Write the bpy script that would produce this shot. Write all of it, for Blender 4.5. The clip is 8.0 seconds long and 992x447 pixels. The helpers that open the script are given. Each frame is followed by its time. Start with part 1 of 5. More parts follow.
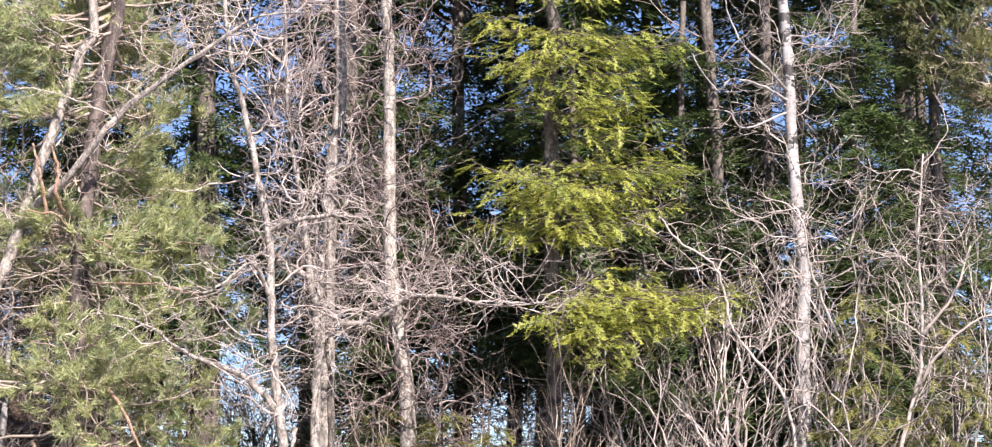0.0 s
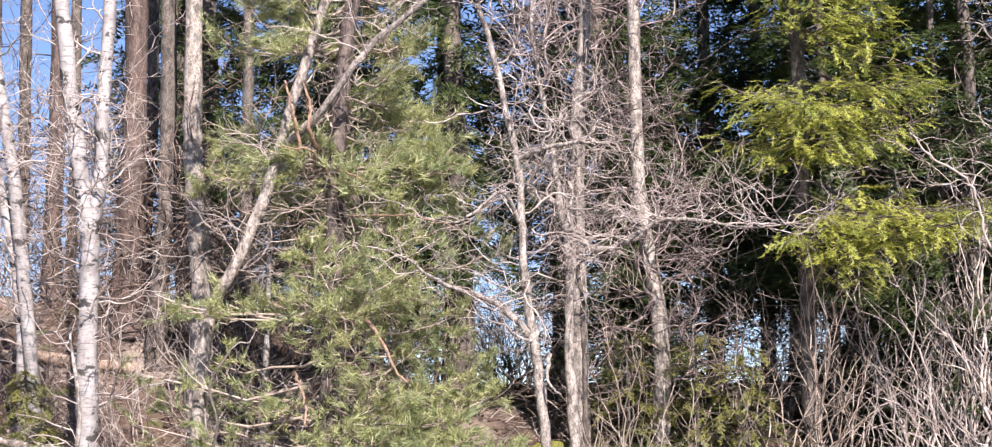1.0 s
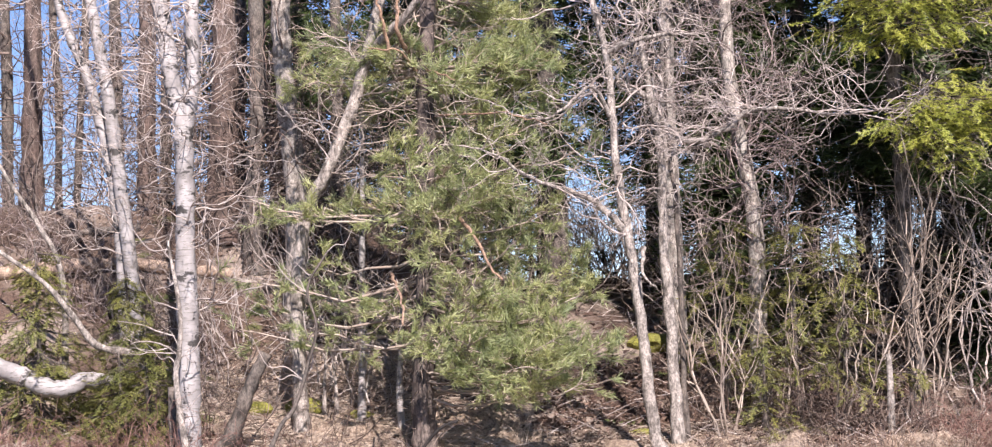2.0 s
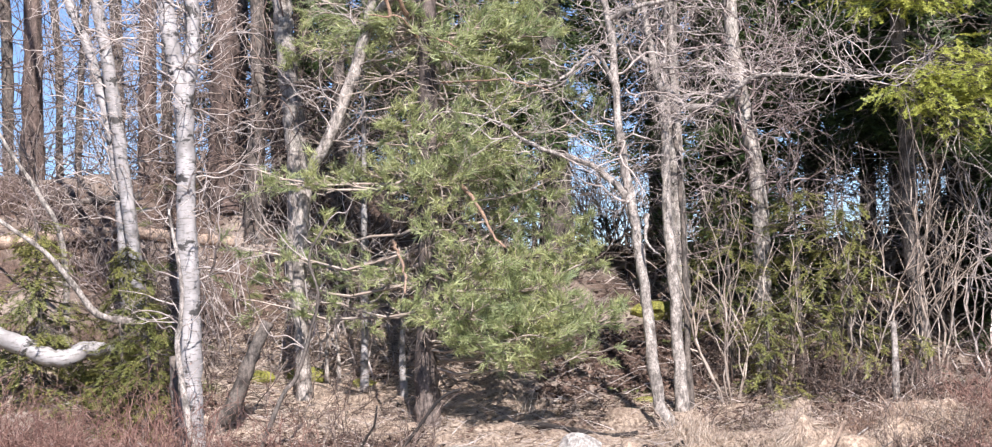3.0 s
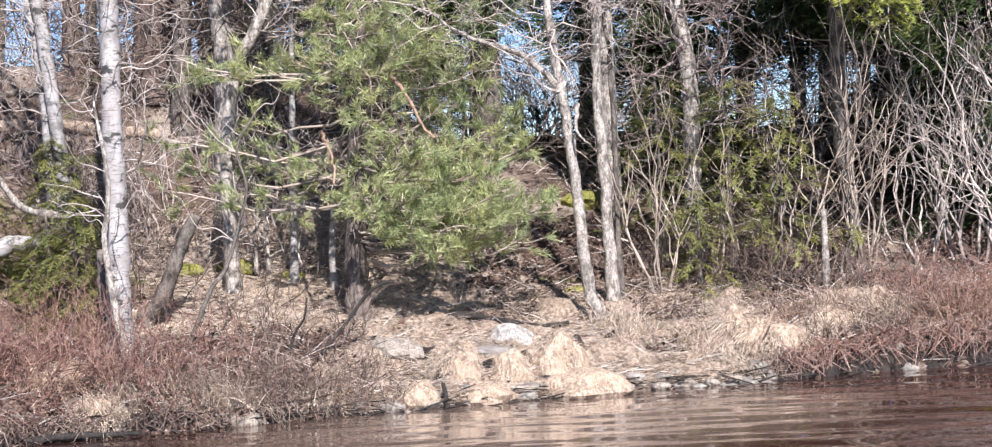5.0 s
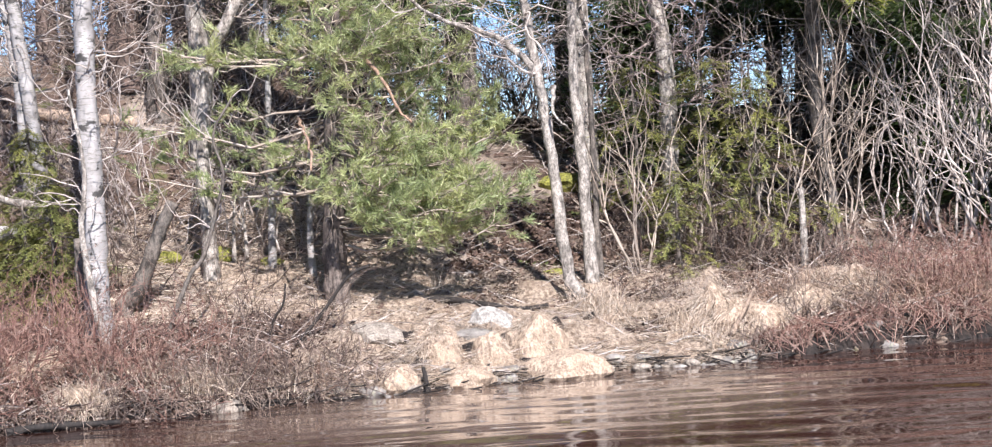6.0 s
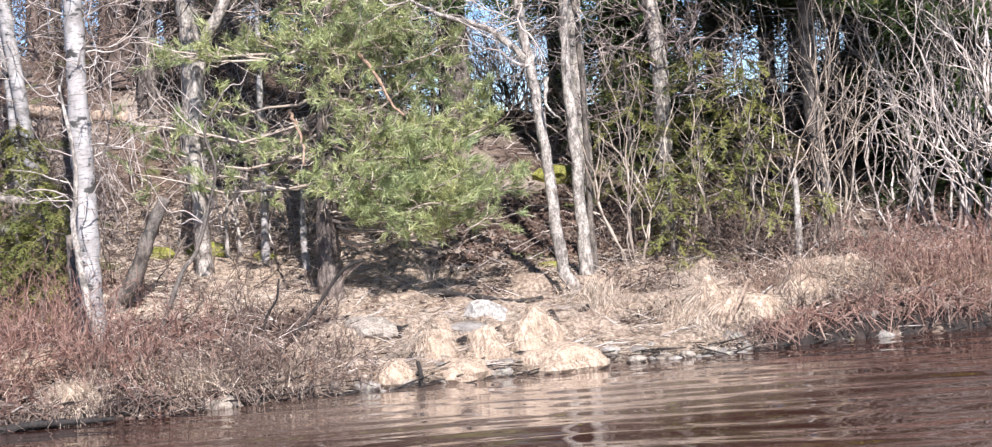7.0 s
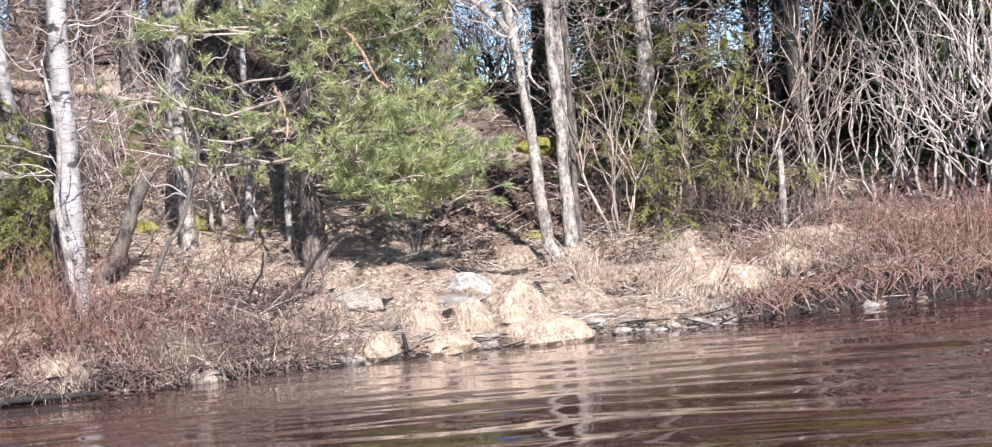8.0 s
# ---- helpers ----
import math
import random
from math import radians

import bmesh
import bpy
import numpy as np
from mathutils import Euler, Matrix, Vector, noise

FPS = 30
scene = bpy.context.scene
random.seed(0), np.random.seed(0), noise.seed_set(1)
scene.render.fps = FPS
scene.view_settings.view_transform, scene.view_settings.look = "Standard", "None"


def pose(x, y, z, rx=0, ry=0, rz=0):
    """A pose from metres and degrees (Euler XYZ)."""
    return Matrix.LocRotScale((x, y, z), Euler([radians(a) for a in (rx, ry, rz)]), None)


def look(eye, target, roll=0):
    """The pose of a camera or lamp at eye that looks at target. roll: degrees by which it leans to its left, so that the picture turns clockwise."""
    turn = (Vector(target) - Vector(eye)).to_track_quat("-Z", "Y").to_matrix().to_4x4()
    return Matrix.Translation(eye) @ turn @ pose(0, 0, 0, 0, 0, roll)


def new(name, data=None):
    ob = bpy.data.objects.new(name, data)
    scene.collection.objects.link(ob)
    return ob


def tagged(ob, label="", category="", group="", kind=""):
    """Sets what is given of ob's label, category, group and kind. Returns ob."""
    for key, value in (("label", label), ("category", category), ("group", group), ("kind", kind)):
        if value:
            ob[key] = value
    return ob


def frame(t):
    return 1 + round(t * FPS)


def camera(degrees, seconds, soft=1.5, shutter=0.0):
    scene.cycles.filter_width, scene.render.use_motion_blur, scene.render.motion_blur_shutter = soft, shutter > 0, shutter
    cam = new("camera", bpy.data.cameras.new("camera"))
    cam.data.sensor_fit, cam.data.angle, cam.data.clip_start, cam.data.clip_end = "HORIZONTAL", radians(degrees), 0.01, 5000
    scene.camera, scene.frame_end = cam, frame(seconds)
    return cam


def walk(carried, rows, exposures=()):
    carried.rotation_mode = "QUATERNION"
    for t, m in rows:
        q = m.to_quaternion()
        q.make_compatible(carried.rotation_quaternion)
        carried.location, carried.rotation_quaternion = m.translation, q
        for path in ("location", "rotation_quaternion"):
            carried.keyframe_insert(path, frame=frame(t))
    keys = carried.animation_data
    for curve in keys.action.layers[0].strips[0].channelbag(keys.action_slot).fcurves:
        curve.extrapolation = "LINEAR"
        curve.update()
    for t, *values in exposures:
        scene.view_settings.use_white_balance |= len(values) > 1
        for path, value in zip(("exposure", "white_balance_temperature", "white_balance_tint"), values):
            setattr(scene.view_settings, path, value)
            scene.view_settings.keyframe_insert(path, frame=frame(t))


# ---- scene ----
# ---------------------------------------------------------------- camera
cam = camera(26.0, 8.0, soft=1.2)
EYE = 1.6  # above the water
ROWS = [  # seconds, turn to the right, tilt up, lean to the right (degrees), drift towards the bank (metres)
    (0.0, 6.694, 7.651, 0.041, -0.125),
    (0.5, 3.070, 6.483, 0.471, -0.150),
    (1.0, -0.004, 5.690, 0.945, -0.190),
    (1.5, -1.754, 4.371, 1.732, -0.220),
    (2.0, -2.547, 2.993, 2.490, -0.220),
    (2.2, -2.636, 2.595, 2.525, -0.205),
    (3.5, -2.541, 1.631, 2.831, -0.080),
    (4.0, -1.625, 0.321, 2.769, -0.045),
    (4.5, -1.214, -0.446, 2.749, -0.025),
    (6.0, -0.401, -1.340, 3.811, 0.000),
    (6.5, -0.389, -1.510, 4.144, 0.030),
    (7.0, -0.247, -1.547, 4.301, 0.060),
    (7.5, -0.069, -1.796, 4.434, 0.070),
    (8.0, 0.104, -2.316, 4.610, 0.080),
]
walk(cam, [(t, pose(0, drift, EYE, 90 + tilt, 0, -turn) @ pose(0, 0, 0, 0, 0, -lean)) for t, turn, tilt, lean, drift in ROWS],
     exposures=[(0.0, 1.34, 6500, 20), (2.0, 0.98, 6450, 23), (3.5, 1.09, 6050, 16), (4.5, 1.12, 6050, 16), (8.0, 1.21, 6050, 15)])

# ---------------------------------------------------------------- light
SUN_TO = Vector((0.205, -0.715, 0.67)).normalized()
world = bpy.data.worlds.new("sky")
scene.world = world
world.use_nodes = True
wn = world.node_tree.nodes
sky = wn.new("ShaderNodeTexSky")
sky.sky_type, sky.sun_disc = "NISHITA", False
sky.sun_elevation = math.asin(SUN_TO.z)
sky.sun_rotation = math.atan2(SUN_TO.x, SUN_TO.y)
sky.air_density, sky.dust_density, sky.ozone_density = 0.75, 0.0, 4.0
sky.altitude = 1500
wn["Background"].inputs["Strength"].default_value = 0.075
world.node_tree.links.new(sky.outputs["Color"], wn["Background"].inputs["Color"])
sun_data = bpy.data.lights.new("sun", "SUN")
sun_data.energy, sun_data.angle, sun_data.color = 5.0, radians(0.53), (1.0, 0.95, 0.87)
sun = new("sun", sun_data)
sun.matrix_world = look(SUN_TO * 60, (0, 0, 0))


# ---------------------------------------------------------------- materials
def material(name):
    mat = bpy.data.materials.new(name)
    mat.use_nodes = True
    nt = mat.node_tree
    return mat, nt, nt.nodes["Principled BSDF"], nt.nodes["Material Output"]


def node(nt, kind, **values):
    made = nt.nodes.new(kind)
    for key, value in values.items():
        made.inputs[key.replace("_", " ")].default_value = value
    return made


def ramp(nt, source, stops):
    made = nt.nodes.new("ShaderNodeValToRGB")
    els = made.color_ramp.elements
    while len(els) < len(stops):
        els.new(0.5)
    for el, (at, colour) in zip(els, stops):
        el.position, el.color = at, (*colour, 1)
    nt.links.new(source, made.inputs["Fac"])
    return made.outputs["Color"]


def grain(nt, scale, stretch=(1, 1, 1), detail=6.0, rough=0.6):
    co = nt.nodes.new("ShaderNodeTexCoord")
    mp = node(nt, "ShaderNodeMapping", Scale=stretch)
    nz = node(nt, "ShaderNodeTexNoise", Scale=scale, Detail=detail, Roughness=rough)
    nt.links.new(co.outputs["Object"], mp.inputs["Vector"])
    nt.links.new(mp.outputs["Vector"], nz.inputs["Vector"])
    return nz.outputs["Fac"]


def mixed(nt, a, b, fac, mode="MIX"):
    mx = nt.nodes.new("ShaderNodeMix")
    mx.data_type, mx.blend_type = "RGBA", mode
    for slot, value in (("A", a), ("B", b)):
        sock = [s for s in mx.inputs if s.name == slot and s.type == "RGBA"][0]
        if isinstance(value, tuple):
            sock.default_value = (*value, 1)
        else:
            nt.links.new(value, sock)
    if isinstance(fac, float):
        mx.inputs[0].default_value = fac
    else:
        nt.links.new(fac, mx.inputs[0])
    return [o for o in mx.outputs if o.type == "RGBA"][0]


def bumped(nt, bsdf, height, strength, distance):
    bp = node(nt, "ShaderNodeBump", Strength=strength, Distance=distance)
    nt.links.new(height, bp.inputs["Height"])
    nt.links.new(bp.outputs["Normal"], bsdf.inputs["Normal"])


def bark(name, dark, light, patch, scale=14.0, stretch=(1, 1, 0.22), depth=0.012):
    """Furrowed bark: long ridges, with patches of lichen or flaking."""
    mat, nt, bsdf, _ = material(name)
    ridges = grain(nt, scale, stretch, 8.0, 0.65)
    col = ramp(nt, ridges, [(0.40, dark), (0.58, light)])
    blot = ramp(nt, grain(nt, 3.1), [(0.48, (0, 0, 0)), (0.68, (1, 1, 1))])
    half = ramp(nt, blot, [(0.0, (0, 0, 0)), (1.0, (0.6, 0.6, 0.6))])
    col = mixed(nt, col, patch, half)
    flecks = ramp(nt, grain(nt, 3.6 * scale, (1, 1, 0.6), 4.0, 0.7), [(0.36, (0.45, 0.43, 0.41)), (0.60, (1.15, 1.13, 1.1))])
    col = mixed(nt, col, flecks, 1.0, "MULTIPLY")
    nt.links.new(col, bsdf.inputs["Base Color"])
    bsdf.inputs["Roughness"].default_value = 0.85
    bumped(nt, bsdf, ridges, 0.9, depth)
    return mat


def birch_bark():
    mat, nt, bsdf, _ = material("birch_bark")
    base = ramp(nt, grain(nt, 5.0), [(0.3, (0.20, 0.183, 0.17)), (0.62, (0.41, 0.385, 0.37))])
    marks = ramp(nt, grain(nt, 9.0, (1.6, 1.6, 7.0), 4.0), [(0.55, (0, 0, 0)), (0.61, (1, 1, 1))])
    col = mixed(nt, base, (0.20, 0.185, 0.165), marks)
    scars = ramp(nt, grain(nt, 4.2, (1, 1, 1.6), 4.0, 0.7), [(0.565, (0, 0, 0)), (0.60, (1, 1, 1))])
    col = mixed(nt, col, (0.05, 0.045, 0.04), scars)
    nt.links.new(col, bsdf.inputs["Base Color"])
    bsdf.inputs["Roughness"].default_value = 0.6
    bumped(nt, bsdf, marks, 0.5, 0.004)
    return mat


def needles(name, old, young, tip, through_light=0.28):
    """Needle leaves: green that varies from clump to clump and needle to needle, letting some light through."""
    mat, nt, bsdf, out = material(name)
    geo = nt.nodes.new("ShaderNodeNewGeometry")
    each = ramp(nt, geo.outputs["Random Per Island"], [(0.0, old), (0.6, young), (1.0, tip)])
    clump = ramp(nt, grain(nt, 1.7, (1, 1, 1), 3.0), [(0.35, (0.72, 0.80, 0.75)), (0.65, (1.12, 1.08, 0.95))])
    col = mixed(nt, each, clump, 1.0, "MULTIPLY")
    nt.links.new(col, bsdf.inputs["Base Color"])
    bsdf.inputs["Roughness"].default_value = 0.42
    bsdf.inputs["Specular IOR Level"].default_value = 0.5
    thin = nt.nodes.new("ShaderNodeBsdfTranslucent")
    nt.links.new(col, thin.inputs["Color"])
    mix = node(nt, "ShaderNodeMixShader", Fac=through_light)
    nt.links.new(bsdf.outputs[0], mix.inputs[1])
    nt.links.new(thin.outputs[0], mix.inputs[2])
    nt.links.new(mix.outputs[0], out.inputs["Surface"])
    return mat


def dry(name, a, b, c, rough=0.8):
    """Dry stems, straw or leaves: each piece a shade of its own, with a coarse drift of tone."""
    mat, nt, bsdf, _ = material(name)
    geo = nt.nodes.new("ShaderNodeNewGeometry")
    each = ramp(nt, geo.outputs["Random Per Island"], [(0.0, a), (0.5, b), (1.0, c)])
    drift = ramp(nt, grain(nt, 2.3), [(0.3, (0.7, 0.7, 0.72)), (0.7, (1.1, 1.06, 1.02))])
    nt.links.new(mixed(nt, each, drift, 1.0, "MULTIPLY"), bsdf.inputs["Base Color"])
    bsdf.inputs["Roughness"].default_value = rough
    return mat


def soil():
    mat, nt, bsdf, _ = material("forest_soil")
    fine = grain(nt, 38.0, (1, 1, 1), 8.0, 0.7)
    litter = ramp(nt, fine, [(0.3, (0.035, 0.022, 0.016)), (0.5, (0.11, 0.070, 0.050)), (0.7, (0.21, 0.15, 0.11))])
    straw = ramp(nt, grain(nt, 60.0, (1, 0.4, 1), 6.0, 0.7), [(0.3, (0.20, 0.15, 0.115)), (0.7, (0.44, 0.36, 0.29))])
    where = ramp(nt, grain(nt, 0.9, (1, 1, 1), 5.0), [(0.48, (0, 0, 0)), (0.60, (1, 1, 1))])
    col = mixed(nt, litter, straw, where)
    moss = ramp(nt, grain(nt, 1.6, (1, 1, 1.4), 5.0), [(0.60, (0, 0, 0)), (0.68, (1, 1, 1))])
    col = mixed(nt, col, (0.10, 0.12, 0.03), moss)
    nt.links.new(col, bsdf.inputs["Base Color"])
    bsdf.inputs["Roughness"].default_value = 0.95
    bumped(nt, bsdf, fine, 0.9, 0.03)
    return mat


def stone_grey():
    mat, nt, bsdf, _ = material("stone")
    info = nt.nodes.new("ShaderNodeObjectInfo")
    tone = ramp(nt, info.outputs["Random"], [(0.0, (0.18, 0.165, 0.15)), (1.0, (0.34, 0.315, 0.29))])
    fine = grain(nt, 22.0, (1, 1, 1), 8.0, 0.7)
    speck = ramp(nt, fine, [(0.35, (0.55, 0.52, 0.5)), (0.65, (1.1, 1.1, 1.08))])
    col = mixed(nt, tone, speck, 1.0, "MULTIPLY")
    lichen = ramp(nt, grain(nt, 6.0), [(0.60, (0, 0, 0)), (0.66, (1, 1, 1))])
    col = mixed(nt, col, (0.33, 0.32, 0.24), lichen)
    nt.links.new(col, bsdf.inputs["Base Color"])
    bsdf.inputs["Roughness"].default_value = 0.85
    bumped(nt, bsdf, fine, 0.7, 0.015)
    return mat


def lake():
    """Peaty water: a dark red-brown body under a smooth surface, with the pale bank's reflection painted into its
    middle.
    """
    mat, nt, bsdf, _ = material("lake_water")
    murk = ramp(nt, grain(nt, 0.5, (0.6, 1, 1), 3.0), [(0.35, (0.026, 0.0105, 0.008)), (0.65, (0.045, 0.020, 0.015))])
    # round pale patch: the bright bank's reflection put into the base colour
    place = node(nt, "ShaderNodeMapping", Location=(0.0, -6.0, 0.0), Scale=(0.40, 0.40, 0.0))
    nt.links.new(nt.nodes.new("ShaderNodeTexCoord").outputs["Object"], place.inputs["Vector"])
    bank_reflection = nt.nodes.new("ShaderNodeTexGradient")
    bank_reflection.gradient_type = "SPHERICAL"
    nt.links.new(place.outputs[0], bank_reflection.inputs["Vector"])
    reflection_mask = ramp(nt, bank_reflection.outputs["Fac"], [(0.0, (0, 0, 0)), (0.6, (1, 1, 1))])
    nt.links.new(mixed(nt, murk, (0.16, 0.115, 0.09), reflection_mask), bsdf.inputs["Base Color"])
    bsdf.inputs["Roughness"].default_value = 0.015
    bsdf.inputs["IOR"].default_value = 2.0
    small = grain(nt, 7.0, (0.25, 1, 1), 3.0, 0.55)
    bumped(nt, bsdf, small, 0.02, 0.012)
    return mat


M_BIRCH = birch_bark()
M_PINE_FOOT = bark("dark_pine_bark", (0.035, 0.027, 0.024), (0.19, 0.155, 0.135), (0.13, 0.10, 0.088), 16.0)
M_PINE_BARK = bark("pine_bark", (0.05, 0.036, 0.03), (0.17, 0.125, 0.105), (0.15, 0.10, 0.083))
M_PINE_UPPER = bark("pine_upper_bark", (0.20, 0.12, 0.08), (0.42, 0.28, 0.195), (0.34, 0.25, 0.19), 22.0)
M_SPRUCE_BARK = bark("spruce_bark", (0.05, 0.042, 0.036), (0.18, 0.152, 0.13), (0.15, 0.14, 0.125), 18.0, (1, 1, 0.5))
M_WET = bark("wet_wood", (0.010, 0.008, 0.007), (0.035, 0.028, 0.024), (0.025, 0.02, 0.018), 14.0)
M_MOSS = bark("moss", (0.10, 0.11, 0.02), (0.34, 0.33, 0.06), (0.20, 0.20, 0.05), 45.0, (1, 1, 1), 0.02)
# wet peat, made darker to carry the shade of hollows and undercuts
M_PEAT_SHADE = bark("wet_peat_shade", (0.008, 0.005, 0.004), (0.04, 0.027, 0.021), (0.022, 0.015, 0.012), 16.0, (1, 1, 1), 0.02)
M_LICHEN_SHADE = bark("lichen_shade_bark", (0.15, 0.13, 0.11), (0.44, 0.40, 0.36), (0.36, 0.36, 0.33), 20.0, (1, 1, 0.5))
M_ALDER = bark("alder_bark", (0.11, 0.096, 0.083), (0.44, 0.40, 0.36), (0.33, 0.30, 0.27), 19.0, (1, 1, 0.5), 0.010)
M_DEADWOOD = bark("dead_wood", (0.21, 0.15, 0.11), (0.47, 0.36, 0.275), (0.54, 0.43, 0.34), 12.0, (1, 1, 0.3), 0.006)
M_TWIG = dry("grey_twig", (0.24, 0.20, 0.175), (0.44, 0.385, 0.345), (0.62, 0.56, 0.515))
M_TWIG_BIRCH = dry("birch_twig", (0.11, 0.08, 0.075), (0.26, 0.205, 0.19), (0.50, 0.43, 0.40))
M_TWIG_TAN = dry("tan_twig", (0.21, 0.165, 0.13), (0.38, 0.315, 0.255), (0.56, 0.485, 0.41))
M_TWIG_DARK = dry("dead_conifer_twig", (0.13, 0.105, 0.085), (0.255, 0.21, 0.18), (0.40, 0.345, 0.295))
M_TWIG_RED = dry("reddish_twig", (0.09, 0.042, 0.032), (0.23, 0.12, 0.092), (0.42, 0.28, 0.225))
M_TWIG_BROWN = dry("brown_twig", (0.05, 0.033, 0.027), (0.145, 0.10, 0.08), (0.34, 0.27, 0.22))
M_DRIFT = dry("driftwood", (0.20, 0.165, 0.14), (0.38, 0.325, 0.285), (0.60, 0.54, 0.49))
M_RUST = dry("rusty_grass", (0.16, 0.09, 0.06), (0.36, 0.24, 0.175), (0.57, 0.45, 0.35))
M_STRAW = dry("dry_straw", (0.32, 0.245, 0.18), (0.50, 0.41, 0.32), (0.66, 0.57, 0.47))
M_REED = dry("dead_reed", (0.13, 0.085, 0.065), (0.27, 0.195, 0.155), (0.50, 0.41, 0.33))
M_THATCH = bark("thatch", (0.23, 0.165, 0.12), (0.50, 0.40, 0.305), (0.40, 0.31, 0.225), 40.0, (1, 1, 0.25), 0.01)
M_THATCH_MAT = bark("grass_mat", (0.15, 0.105, 0.075), (0.45, 0.365, 0.285), (0.26, 0.185, 0.135), 34.0, (1, 0.35, 1), 0.03)
M_LEAF = dry("dead_leaf", (0.045, 0.026, 0.02), (0.11, 0.067, 0.049), (0.21, 0.145, 0.108))
M_PINE = needles("pine_needles", (0.235, 0.27, 0.12), (0.475, 0.51, 0.255), (0.70, 0.715, 0.46), 0.5)
# duller copy of the pine needles; the far pine's shade is in its colour
M_PINE_SHADE = needles("shaded_pine_needles", (0.07, 0.085, 0.03), (0.17, 0.18, 0.07), (0.32, 0.30, 0.14), 0.3)
# spruce needles in sunlit, shaded and dark copies: lighting put into the colour
M_SPRUCE_SUN = needles("sunlit_spruce_needles", (0.20, 0.225, 0.045), (0.44, 0.47, 0.10), (0.66, 0.655, 0.20), 0.42)
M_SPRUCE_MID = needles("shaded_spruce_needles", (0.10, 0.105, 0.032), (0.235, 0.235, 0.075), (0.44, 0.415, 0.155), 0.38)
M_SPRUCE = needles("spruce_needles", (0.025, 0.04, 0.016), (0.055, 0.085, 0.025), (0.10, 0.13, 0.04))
M_SOIL = soil()
M_STONE = stone_grey()
M_PALE_STONE = bark("pale_stone", (0.26, 0.24, 0.22), (0.46, 0.44, 0.41), (0.38, 0.36, 0.33), 18.0, (1, 1, 1), 0.01)
M_TAN_STONE = bark("tan_stone", (0.17, 0.145, 0.12), (0.36, 0.32, 0.275), (0.28, 0.235, 0.19), 16.0, (1, 1, 1), 0.012)
M_LAKE = lake()


# ---------------------------------------------------------------- mesh tools
def mesh_of(name, verts, faces, mat, smooth=False):
    verts, faces = np.asarray(verts, dtype=np.float32), np.asarray(faces, dtype=np.int32)
    me = bpy.data.meshes.new(name)
    n, k = faces.shape
    me.vertices.add(len(verts))
    me.vertices.foreach_set("co", verts.ravel())
    me.loops.add(n * k)
    me.loops.foreach_set("vertex_index", faces.ravel())
    me.polygons.add(n)
    me.polygons.foreach_set("loop_start", np.arange(0, n * k, k, dtype=np.int32))
    if smooth:
        me.polygons.foreach_set("use_smooth", np.ones(n, dtype=bool))
    me.update(calc_edges=True)
    me.materials.append(mat)
    return me


def thing(name, base, label, category, group="", kind=""):
    ob = new(name)
    ob.empty_display_size = 0.2
    ob.location = base
    return tagged(ob, label, category, group, kind)


def part(name, shape, mat, parent, label="", smooth=False):
    verts, faces = shape
    at = Vector(parent.location)
    if parent.parent:
        at = at + Vector(parent.parent.location)
    ob = new(name, mesh_of(name, np.asarray(verts) - np.array(at), faces, mat, smooth))
    ob.parent = parent
    return tagged(ob, label)


def lone(name, shape, mat, base, label, category, group="", kind="", smooth=False):
    verts, faces = shape
    ob = new(name, mesh_of(name, np.asarray(verts) - np.array(base), faces, mat, smooth))
    ob.location = base
    return tagged(ob, label, category, group, kind)


def tubes(segs, sides=3):
    """Thin prisms for twigs, from rows of two ends and two radii."""
    s = np.asarray(segs, dtype=float).reshape(-1, 8)
    p, q, r0, r1 = s[:, :3], s[:, 3:6], s[:, 6], s[:, 7]
    d = q - p
    d /= np.linalg.norm(d, axis=1)[:, None] + 1e-9
    ref = np.where(np.abs(d[:, 2:3]) > 0.9, [[1.0, 0, 0]], [[0, 0, 1.0]])
    u = np.cross(d, ref)
    u /= np.linalg.norm(u, axis=1)[:, None]
    v = np.cross(d, u)
    verts = np.empty((len(s), 2, sides, 3))
    for i in range(sides):
        c, w = math.cos(2 * math.pi * i / sides), math.sin(2 * math.pi * i / sides)
        ring = u * c + v * w
        verts[:, 0, i] = p + ring * r0[:, None]
        verts[:, 1, i] = q + ring * r1[:, None]
    at = np.arange(len(s))[:, None, None] * 2 * sides
    i = np.arange(sides)
    quad = np.stack([i, (i + 1) % sides, sides + (i + 1) % sides, sides + i], 1)
    return verts.reshape(-1, 3), (at + quad[None]).reshape(-1, 4)


def spline(points, steps=8):
    """A smooth line through the points."""
    p = [np.array(a, dtype=float) for a in points]
    p = [2 * p[0] - p[1], *p, 2 * p[-1] - p[-2]]
    out = []
    for a, b, c, d in zip(p, p[1:], p[2:], p[3:]):
        for k in range(steps):
            t = k / steps
            out.append(0.5 * (2 * b + (c - a) * t + (2 * a - 5 * b + 4 * c - d) * t * t + (3 * b - a - 3 * c + d) * t ** 3))
    out.append(p[-2])
    return np.array(out)


